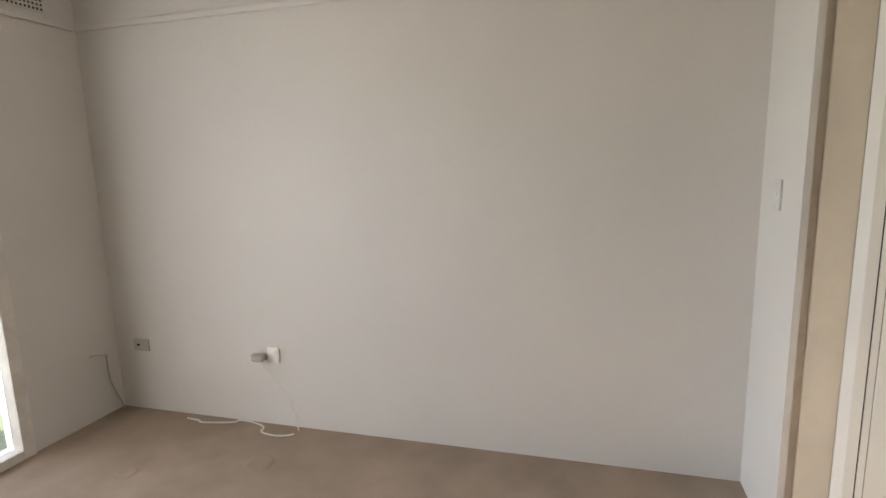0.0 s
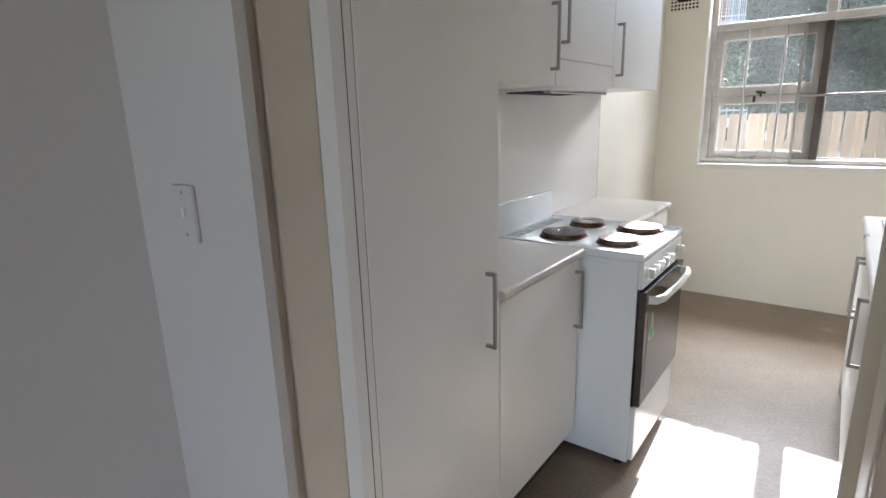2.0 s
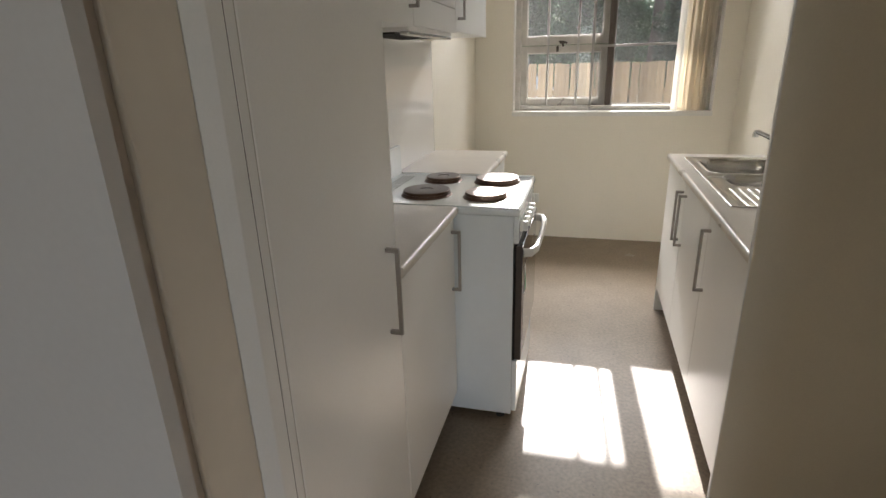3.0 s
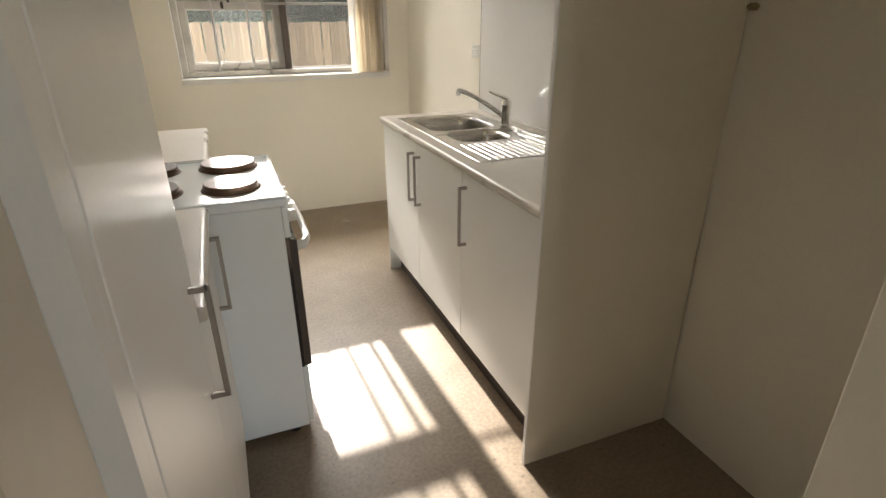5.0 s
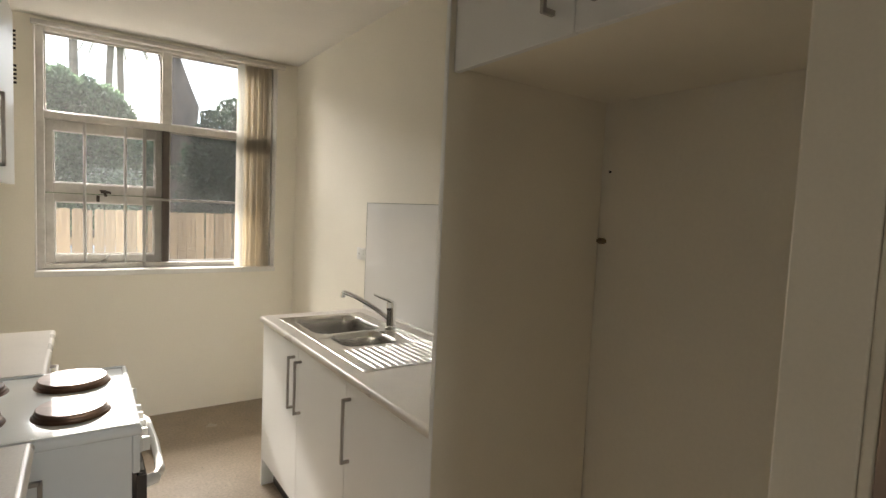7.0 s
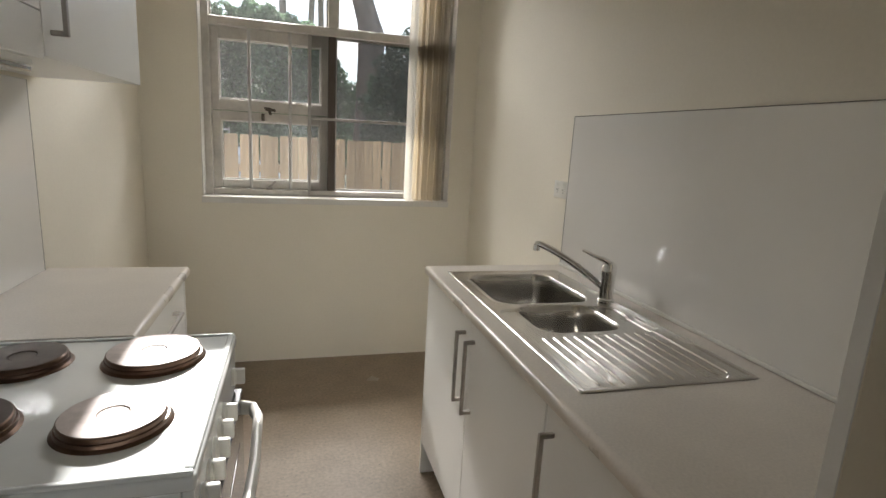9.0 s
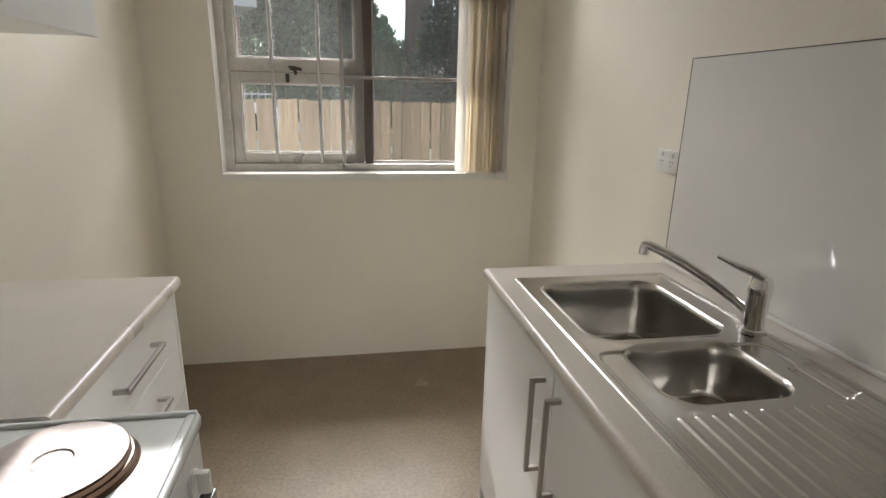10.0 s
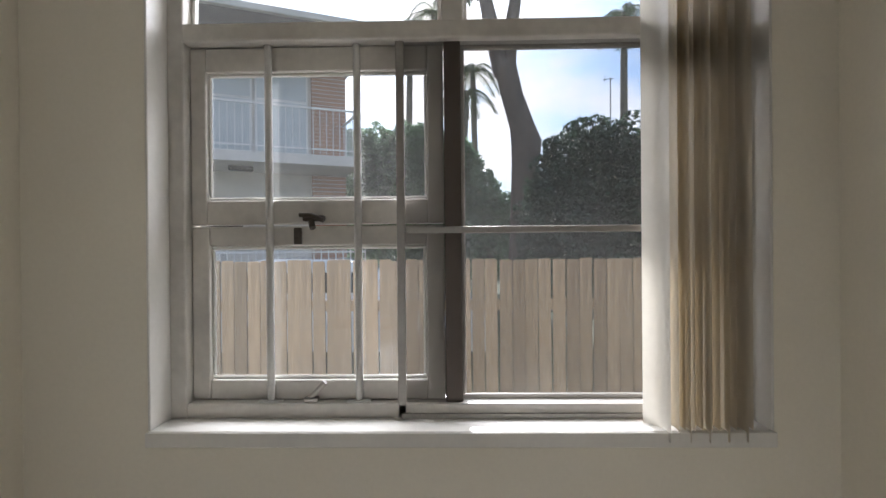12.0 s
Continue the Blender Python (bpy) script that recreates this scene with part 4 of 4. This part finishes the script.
# pressed marks in the carpet
for mx_, my_, mr_ in ((-0.93, -4.72, 0.05), (-0.72, -5.28, 0.035), (-0.62, -3.95, 0.035)):
    dent = bmesh.new()
    add_lathe(dent, [(0, 0.0050), (mr_ * 0.7, 0.0052), (mr_, 0.0085), (mr_ * 1.25, 0.0075), (mr_ * 1.5, 0.0045)], Matrix.Translation((mx_, my_, 0)), 20)
    solo("carpet_mark", dent, M_CARPET, "small pressed mark in the beige carpet", "carpet mark", "carpet marks", smooth=True)

# ---- outside ----
M_FENCE = mat("weathered pine paling", (0.43, 0.305, 0.195), 0.8, grain=16, vary=0.22, bump=0.002, blotch=3, stain=0.15, per_object=0.25, stretch=(9, 9, 0.3), dark=((0.15, 0.09, 0.055), 4, 0.66))
M_GRASS = mat("dry lawn", (0.10, 0.11, 0.05), 0.9, grain=30, vary=0.3, bump=0.02, blotch=1, stain=0.3)
M_BARK = mat("grey-brown gum bark", (0.20, 0.16, 0.13), 0.85, grain=9, vary=0.3, bump=0.03, blotch=2, stain=0.25, stretch=(2, 2, 0.5))
M_PALMBARK = mat("pale palm bark", (0.24, 0.21, 0.17), 0.85, grain=12, vary=0.2, bump=0.01, blotch=2, stain=0.2, stretch=(1, 1, 4))
M_BRICK = mat("red-brown brick", (0.36, 0.19, 0.12), 0.8, grain=25, vary=0.15, bump=0.003, blotch=3, stain=0.12, per_object=0.15)
M_RENDER = mat("pale concrete", (0.58, 0.56, 0.52), 0.75, grain=20, vary=0.06, bump=0.002, blotch=1.5, stain=0.12, dark=((0.25, 0.24, 0.22), 2.2, 0.70))
M_BLUEPANE = mat("pale blue curtained glass", (0.46, 0.50, 0.51), 0.2, grain=6, vary=0.05, blotch=1, stain=0.08)
M_TILE = mat("dark roof tiles", (0.10, 0.09, 0.085), 0.7, grain=12, vary=0.2, bump=0.01, blotch=2, stain=0.2)
M_CAR = mat("white car paint", (0.72, 0.74, 0.76), 0.2, grain=20, vary=0.01, coat=0.6)
M_RUBBER = mat("black rubber", (0.02, 0.02, 0.02), 0.8, grain=50, vary=0.1)
M_WHITEMETAL = mat("white painted railing", (0.66, 0.66, 0.64), 0.4, grain=60, vary=0.04)


def leaf_mat(name, color, trans):
    m = bpy.data.materials.new(name)
    m.use_nodes = True
    nt = m.node_tree
    b = nt.nodes["Principled BSDF"]
    b.inputs["Roughness"].default_value = 0.5
    gi = nt.nodes.new("ShaderNodeNewGeometry")
    mr = nt.nodes.new("ShaderNodeMapRange")
    mr.inputs[3].default_value, mr.inputs[4].default_value = 0.5, 1.5
    nt.links.new(gi.outputs["Random Per Island"], mr.inputs[0])
    sc = nt.nodes.new("ShaderNodeVectorMath")
    sc.operation = "SCALE"
    sc.inputs[0].default_value = color
    nt.links.new(mr.outputs[0], sc.inputs["Scale"])
    nt.links.new(sc.outputs[0], b.inputs["Base Color"])
    tl = nt.nodes.new("ShaderNodeBsdfTranslucent")
    nt.links.new(sc.outputs[0], tl.inputs["Color"])
    mx = nt.nodes.new("ShaderNodeMixShader")
    mx.inputs[0].default_value = trans
    nt.links.new(b.outputs[0], mx.inputs[1])
    nt.links.new(tl.outputs[0], mx.inputs[2])
    nt.links.new(mx.outputs[0], nt.nodes["Material Output"].inputs[0])
    return m


M_LEAF = leaf_mat("green leaves", (0.22, 0.32, 0.19), 0.7)
M_LEAF_DARK = leaf_mat("dark green leaves", (0.05, 0.085, 0.05), 0.3)
M_LEAF_GUM = leaf_mat("gum leaves", (0.09, 0.11, 0.055), 0.4)
M_FROND = leaf_mat("palm fronds", (0.10, 0.13, 0.05), 0.45)

GROUND = -0.35
structure("ground", box(-500, 500, -500, 900, GROUND - 0.3, GROUND), M_GRASS, "patchy lawn outside", "ground")

FENCE_Y, FENCE_TOP, PITCH = 4.0, 1.335, 0.100
fence = thing("paling_fence", (0, FENCE_Y, GROUND), "weathered timber paling fence behind the window", "fence")
part("rail", box(-5.6, 5.0, FENCE_Y + 0.017, FENCE_Y + 0.06, 0.95, 1.03), M_FENCE, fence)
part("rail", box(-5.6, 5.0, FENCE_Y + 0.017, FENCE_Y + 0.06, 0.0, 0.08), M_FENCE, fence)


def paling_mesh(cut):
    pal = bmesh.new()
    w, h = PITCH / 2 - 0.0042, FENCE_TOP - GROUND
    prof = [(-w, 0), (w, 0), (w, h - cut), (w - cut, h), (-w + cut * 0.8, h - 0.002), (-w, h - cut * 0.9)]
    va = [pal.verts.new((x, 0, z)) for x, z in prof]
    vb = [pal.verts.new((x, 0.016, z)) for x, z in prof]
    for k in range(6):
        pal.faces.new((va[k], va[(k + 1) % 6], vb[(k + 1) % 6], vb[k]))
    pal.faces.new(va[::-1])
    pal.faces.new(vb)
    return to_mesh("paling", pal, M_FENCE)


pal_meshes = [paling_mesh(0.010), paling_mesh(0.014)]
rng = random.Random(4)
for k in range(105):
    p = new("paling", pal_meshes[k % 2])
    p.parent = fence
    p.matrix_parent_inverse = base_of(fence).inverted()
    p.matrix_basis = pose(-5.5 + k * PITCH + rng.uniform(-0.002, 0.002), FENCE_Y + rng.uniform(-0.005, 0.0), GROUND + rng.uniform(-0.008, 0.006), 0, rng.uniform(-0.25, 0.25), 0)


def leaves(name, blobs, count, size, material, parent, seed, long=1.0, droop=0.0, label=""):
    """A crown of small leaves scattered in and on lumpy ellipsoids, as one mesh."""
    r = np.random.RandomState(seed)
    vol = np.array([b[3] * b[4] * b[5] for b in blobs]) ** 0.7
    pick = r.choice(len(blobs), count, p=vol / vol.sum())
    bl = np.array(blobs)[pick]
    d = r.normal(size=(count, 3))
    d /= np.linalg.norm(d, axis=1)[:, None]
    lump = 1 + 0.16 * np.sin(5 * d[:, 0] + pick) * np.sin(4 * d[:, 1] + 2 * pick) + 0.10 * np.sin(11 * d[:, 2] + 7 * d[:, 0])
    rad = lump * (1 - 0.55 * r.rand(count) ** 2.2)
    c = bl[:, :3] + d * bl[:, 3:6] * rad[:, None]
    a = r.normal(size=(count, 3))
    a[:, 2] -= droop
    a /= np.linalg.norm(a, axis=1)[:, None]
    b = np.cross(a, r.normal(size=(count, 3)))
    b /= np.linalg.norm(b, axis=1)[:, None]
    s = size * (0.6 + 0.8 * r.rand(count))[:, None]
    v = np.stack([c - a * s * long, c + b * s * 0.45, c + a * s * long, c - b * s * 0.45], 1).reshape(-1, 3)
    me = bpy.data.meshes.new(name)
    me.from_pydata(v.tolist(), [], np.arange(4 * count).reshape(-1, 4).tolist())
    me.materials.append(material)
    ob = new(name, me)
    ob.parent = parent
    ob.matrix_parent_inverse = base_of(parent).inverted()
    return tagged(ob, label)


def tree(at, label, trunk, limbs, blobs, count, size, material, seed, bark=M_BARK, **more):
    t = thing("tree", at, label, "tree")
    part("trunk", add_tube(bmesh.new(), [p[:3] for p in trunk], 0.1, 14, radii=[p[3] for p in trunk]), bark, t, "", True)
    for limb in limbs:
        part("limb", add_tube(bmesh.new(), [p[:3] for p in limb], 0.1, 10, radii=[p[3] for p in limb]), bark, t, "", True)
    leaves("crown", blobs, count, size, material, t, seed, **more)
    return t


# tall gum with a forked, leaning trunk
tree((1.35, 12.6, GROUND), "tall gum tree with a leaning forked grey trunk",
     [(1.30, 12.6, GROUND, 0.42), (1.32, 12.6, 0.8, 0.34), (1.36, 12.6, 2.2, 0.31), (1.42, 12.6, 3.3, 0.33), (1.45, 12.6, 3.9, 0.36), (1.34, 12.6, 4.3, 0.29), (1.12, 12.6, 5.0, 0.26), (0.96, 12.6, 5.7, 0.27)],
     [[(0.90, 12.6, 5.5, 0.22), (0.72, 12.6, 6.3, 0.20), (0.48, 12.6, 7.4, 0.15), (0.1, 12.7, 8.6, 0.09)],
      [(1.02, 12.6, 5.5, 0.19), (1.08, 12.6, 6.4, 0.17), (1.25, 12.6, 7.5, 0.14), (1.7, 12.5, 8.9, 0.08)]],
     # unseen crown, added above view to keep sun off the sink bench
     [(-0.22, 12.6, 8.25, 0.72, 1.0, 0.8), (0.35, 12.6, 8.6, 0.95, 1.2, 1.0), (1.5, 12.5, 9.2, 1.2, 1.3, 1.2), (0.7, 12.8, 10.2, 1.2, 1.2, 1.1), (2.6, 12.4, 8.5, 0.9, 1.0, 0.8)],
     20000, 0.09, M_LEAF_GUM, 3, long=1.8, droop=0.8)
# broad dark tree behind the fence
tree((2.6, 10.2, GROUND), "broad dense dark green tree close behind the fence",
     [(2.6, 10.2, GROUND, 0.2), (2.6, 10.2, 1.2, 0.16), (2.7, 10.2, 2.4, 0.1)],
     [[(2.6, 10.2, 1.0, 0.1), (1.9, 10.1, 1.9, 0.06), (1.5, 10.0, 2.5, 0.03)], [(2.6, 10.2, 1.1, 0.1), (3.4, 10.2, 2.1, 0.06), (3.8, 10.2, 2.8, 0.03)]],
     [(1.75, 10.1, 1.9, 0.75, 0.9, 1.1), (2.25, 10.1, 2.75, 0.95, 0.9, 1.05), (3.2, 10.2, 2.7, 1.1, 1.0, 1.1), (3.9, 10.3, 2.3, 1.2, 1.0, 1.3), (2.6, 10.0, 1.0, 1.7, 0.9, 0.9), (2.9, 9.7, 2.2, 0.8, 0.7, 0.7)],
     46000, 0.06, M_LEAF_DARK, 7)
# green trees further back
tree((-2.3, 15, GROUND), "round leafy green tree beside the flats",
     [(-2.3, 15, GROUND, 0.22), (-2.3, 15, 1.5, 0.17), (-2.2, 15, 3.0, 0.1)],
     [[(-2.3, 15, 1.6, 0.1), (-2.8, 15, 2.6, 0.05)], [(-2.3, 15, 1.8, 0.1), (-1.6, 15, 2.9, 0.05)]],
     [(-2.15, 15, 3.85, 0.95, 0.9, 0.95), (-2.95, 15, 3.9, 0.8, 0.9, 0.85), (-1.55, 15, 4.15, 0.8, 0.9, 0.75), (-2.7, 15, 2.6, 0.8, 0.9, 0.9), (-1.6, 14.8, 2.9, 0.85, 0.9, 1.0), (-2.0, 14.7, 1.4, 1.3, 0.9, 0.9)],
     34000, 0.065, M_LEAF, 11)
tree((-0.6, 15.5, GROUND), "green tree with a spiky uneven crown",
     [(-0.6, 15.5, GROUND, 0.2), (-0.6, 15.5, 1.6, 0.15), (-0.5, 15.5, 3.2, 0.08)],
     [[(-0.6, 15.5, 1.8, 0.09), (-1.2, 15.5, 3.0, 0.04)], [(-0.6, 15.5, 1.9, 0.09), (0.1, 15.5, 2.8, 0.04)]],
     [(-0.95, 15.5, 3.85, 0.9, 0.9, 1.0), (-0.25, 15.5, 3.75, 0.8, 0.9, 0.85), (-0.1, 15.5, 2.9, 0.8, 0.9, 0.9), (-0.6, 15.2, 1.6, 1.2, 0.9, 1.0)],
     26000, 0.065, M_LEAF, 12, long=1.7)
tree((0.8, 16, GROUND), "low sunlit bushy tree behind the fence",
     [(0.8, 16, GROUND, 0.14), (0.8, 16, 1.2, 0.1), (0.8, 16, 2.2, 0.06)],
     [[(0.8, 16, 1.2, 0.06), (1.3, 16, 2.1, 0.03)], [(0.8, 16, 1.2, 0.06), (0.3, 16, 2.2, 0.03)]],
     [(0.55, 16, 3.0, 0.6, 0.7, 0.75), (1.2, 16, 2.3, 0.7, 0.7, 0.7), (0.7, 15.8, 1.3, 1.2, 0.8, 0.9)],
     9500, 0.08, M_LEAF, 13)

# far row of shrubs and trees
row = thing("far_trees", (0, 30, GROUND), "far row of green trees and shrubs", "trees", kind="stuff")
rr_ = random.Random(8)
leaves("foliage", [(-16 + 1.5 * k, 30 + rr_.uniform(-2, 2), rr_.uniform(0.6, 2.0), 1.6, 1.4, rr_.uniform(1.4, 2.6)) for k in range(24)], 22000, 0.14, M_LEAF_DARK, row, 21)


def palm(x, y, top, radius, n, spread, seed):
    t = thing("palm_tree", (x, y, GROUND), "tall palm with a thin pale trunk", "palm tree", "palms")
    rg = random.Random(seed)
    lean = rg.uniform(-0.25, 0.25)
    pts = [(x + lean * (k / 9) ** 2, y, GROUND + (top - GROUND) * k / 9) for k in range(10)]
    part("trunk", add_tube(bmesh.new(), pts, radius, 10, radii=[radius * (1.25 - 0.35 * k / 9) for k in range(10)]), M_PALMBARK, t, "", True)
    cx, cy, cz = pts[-1]
    for k in range(n):
        az = 2 * math.pi * k / n + rg.uniform(-0.2, 0.2)
        lift = rg.uniform(0.1, 1.0)
        fb = bmesh.new()
        dx, dy = math.cos(az), math.sin(az)
        rach = [Vector((cx + dx * spread * u, cy + dy * spread * u, cz + spread * (lift * u - (0.6 + lift) * u * u))) for u in (i / 14 for i in range(15))]
        for i in range(1, 15):
            a, b = rach[i - 1], rach[i]
            side = Vector((-dy, dx, 0))
            ln = spread * 0.30 * (1 - (i / 15 - 0.4) ** 2 * 1.6)
            for sgn in (-1, 1):
                for q in (0.25, 0.75):
                    p0 = a.lerp(b, q)
                    p1 = p0 + side * sgn * ln * 0.75 + Vector((dx * ln * 0.35, dy * ln * 0.35, -ln * 0.55))
                    wv = (b - a) * 0.16
                    fb.faces.new([fb.verts.new(p0 - wv), fb.verts.new(p1), fb.verts.new(p0 + wv)])
        add_tube(fb, rach, 0.02, 5)
        part("frond", fb, M_FROND, t)
    return t


palm(-0.95, 25, 12.5, 0.16, 13, 1.9, 1)
palm(0.12, 25, 8.7, 0.15, 12, 1.5, 2)
palm(0.85, 27, 10.4, 0.15, 13, 1.7, 3)
palm(7.7, 25, 12.3, 0.17, 13, 1.8, 5)
palm(-2.6, 27, 12.0, 0.16, 12, 1.8, 6)

mast = bmesh.new()
add_tube(mast, [(7.1, 25, GROUND), (7.1, 25, 9.3)], 0.03, 8)
add_tube(mast, [(6.75, 25, 9.2), (7.25, 25, 9.25)], 0.02, 6)
add_tube(mast, [(6.85, 25, 9.0), (6.85, 25, 9.4)], 0.015, 6)
solo("antenna_mast", mast, M_ALU, "thin metal aerial mast above the trees", "antenna")

# flats with a balcony: s runs along the front from its near end, d goes back
flats = thing("apartment_building", (-4.5, 10.5, GROUND), "brick and concrete block of flats with a balcony", "building")
FLATS = Matrix.Translation((-2.10, 10.5, 0)) @ pose(0, 0, 0, 0, 0, 25) @ Matrix.Diagonal((-1, 1, 1, 1))


def flat_part(name, s0, s1, d0, d1, z0, z1, material, parent=None, label="", bevel=0.0):
    bm = box(s0, s1, d0, d1, z0, z1, bevel)
    bm.transform(FLATS)
    return part(name, bm, material, parent or flats, label)


flat_part("wall", 0.72, 9.0, 1.55, 6.0, GROUND, 5.75, M_RENDER, label="pale rendered wall")
pier = flat_part("brick_pier", -0.02, 0.72, 1.45, 6.0, GROUND, 5.75, M_BRICK, label="red-brown brick wall")
mort = bmesh.new()
for k in range(70):
    z = GROUND + 0.086 * k
    add_box(mort, -0.025, 0.725, 1.444, 1.4495, z, z + 0.010)
mort.transform(FLATS)
part("mortar", mort, M_RENDER, pier, "pale mortar joints")
flat_part("balcony_slab", 0.0, 9.0, 0.0, 1.54, 3.02, 3.22, M_RENDER, label="stained concrete balcony slab", bevel=0.01)
rl = flat_part("balcony_rail", 0.03, 9.0, 0.04, 0.075, 4.10, 4.14, M_WHITEMETAL, label="white metal balcony rail")
flat_part("bottom_rail", 0.03, 9.0, 0.045, 0.07, 3.32, 3.345, M_WHITEMETAL, rl)
for k in range(70):
    flat_part("baluster", 0.04 + k * 0.128, 0.052 + k * 0.128, 0.05, 0.064, 3.22, 4.10, M_WHITEMETAL, rl)
for k in range(11):
    flat_part("side_baluster", 0.04, 0.052, 0.08 + k * 0.125, 0.092 + k * 0.125, 3.22, 4.10, M_WHITEMETAL, rl)
flat_part("side_rail", 0.03, 0.065, 0.075, 1.44, 4.10, 4.14, M_WHITEMETAL, rl)
for s0 in (0.8, 1.95, 3.1, 4.9, 6.1):
    w_ = flat_part("window", s0, s0 + 1.1, 1.50, 1.549, 3.25, 5.25, M_WHITEMETAL, label="white window frame")
    flat_part("pane", s0 + 0.04, s0 + 1.06, 1.492, 1.499, 3.30, 4.55, M_BLUEPANE, w_, "pale blue curtained glass")
    flat_part("pane", s0 + 0.04, s0 + 1.06, 1.492, 1.499, 4.61, 5.20, M_BLUEPANE, w_, "pale blue curtained glass")
for s0 in (2.1, 4.4):
    w_ = flat_part("window", s0, s0 + 1.0, 1.50, 1.549, 1.7, 2.42, M_WHITEMETAL, label="white window frame")
    flat_part("pane", s0 + 0.05, s0 + 0.95, 1.492, 1.499, 1.75, 2.37, M_BLACK, w_, "dark glass")
flat_part("wall_light", 2.0, 2.45, 0.5, 0.75, 2.93, 3.015, M_DARK, label="dark fitting under the balcony", bevel=0.02)
rf = bmesh.new()
q = [rf.verts.new(c) for c in ((-0.45, -0.25, 5.75), (9.5, -0.25, 5.75), (9.5, 6.5, 5.75), (-0.45, 6.5, 5.75), (2.6, 3.1, 7.2), (9.5, 3.1, 7.2))]
for fc in ((0, 1, 5, 4), (2, 3, 4, 5), (3, 0, 4), (1, 2, 5), (0, 3, 2, 1)):
    rf.faces.new([q[i] for i in fc])
rf.transform(FLATS)
part("roof", rf, M_TILE, flats, "dark tiled hip roof")
gt = box(-0.5, 9.5, -0.36, -0.24, 5.66, 5.78, 0.015)
gt.transform(FLATS)
part("gutter", gt, M_RENDER, flats, "pale gutter")

# parked car that shows over the fence
car = thing("parked_car", (-1.9, 8.4, GROUND), "white car parked behind the fence", "car")
CARM = Matrix.Translation((-1.9, 8.4, GROUND))


def car_shape(profile, half):
    bm = bmesh.new()
    n = len(profile)
    rows = []
    for y, k in ((-half, 0.92), (-half * 0.85, 1.0), (half * 0.85, 1.0), (half, 0.92)):
        rows.append([bm.verts.new((x, y, 0.2 + (z - 0.2) * k)) for x, z in profile])
    for a, b in zip(rows, rows[1:]):
        for i in range(n):
            j = (i + 1) % n
            bm.faces.new((a[i], a[j], b[j], b[i]))
    bm.faces.new(rows[0][::-1])
    bm.faces.new(rows[-1])
    bm.transform(CARM)
    return bm


part("body", car_shape([(-2.1, 0.3), (2.1, 0.3), (2.15, 0.75), (1.9, 0.98), (0.95, 1.06), (-1.9, 1.06), (-2.15, 0.85)], 0.88), M_CAR, car, "white paint", True)
cabin = part("cabin", car_shape([(-1.85, 1.03), (1.05, 1.03), (0.35, 1.50), (0.0, 1.60), (-1.2, 1.62), (-1.6, 1.52)], 0.74), M_CAR, car, "white roof", True)
for x0, x1 in ((-1.45, -0.55), (-0.45, 0.35)):
    wb = box(x0, x1, -0.755, -0.735, 1.12, 1.42, 0.01)
    wb.transform(CARM)
    part("side_window", wb, M_BLACK, cabin, "dark car window")
for wx, wy in ((-1.35, -0.85), (1.35, -0.85), (-1.35, 0.85), (1.35, 0.85)):
    wl = add_lathe(bmesh.new(), [(0.18, -0.1), (0.30, -0.1), (0.33, -0.07), (0.33, 0.07), (0.30, 0.1), (0.18, 0.1)], CARM @ Matrix.Translation((wx, wy, 0.33)) @ pose(0, 0, 0, 90, 0, 0), 24)
    tyre = part("wheel", wl, M_RUBBER, car, "black tyre", True)
    part("rim", add_lathe(bmesh.new(), [(0, -0.08), (0.18, -0.08), (0.18, 0.08), (0, 0.08)], CARM @ Matrix.Translation((wx, wy, 0.33)) @ pose(0, 0, 0, 90, 0, 0), 18), M_ALU, tyre, "alloy rim")

# low metal fence in front of the flats
mf = thing("metal_fence", (-3.4, 7.2, GROUND), "low white metal picket fence by the flats", "fence")
part("top_rail", box(-5.2, -1.5, 7.19, 7.22, 1.36, 1.385), M_WHITEMETAL, mf)
part("bottom_rail", box(-5.2, -1.5, 7.19, 7.22, 0.1, 0.13), M_WHITEMETAL, mf)
for k in range(38):
    part("picket", box(-5.2 + k * 0.1, -5.188 + k * 0.1, 7.195, 7.21, GROUND, 1.42), M_WHITEMETAL, mf)
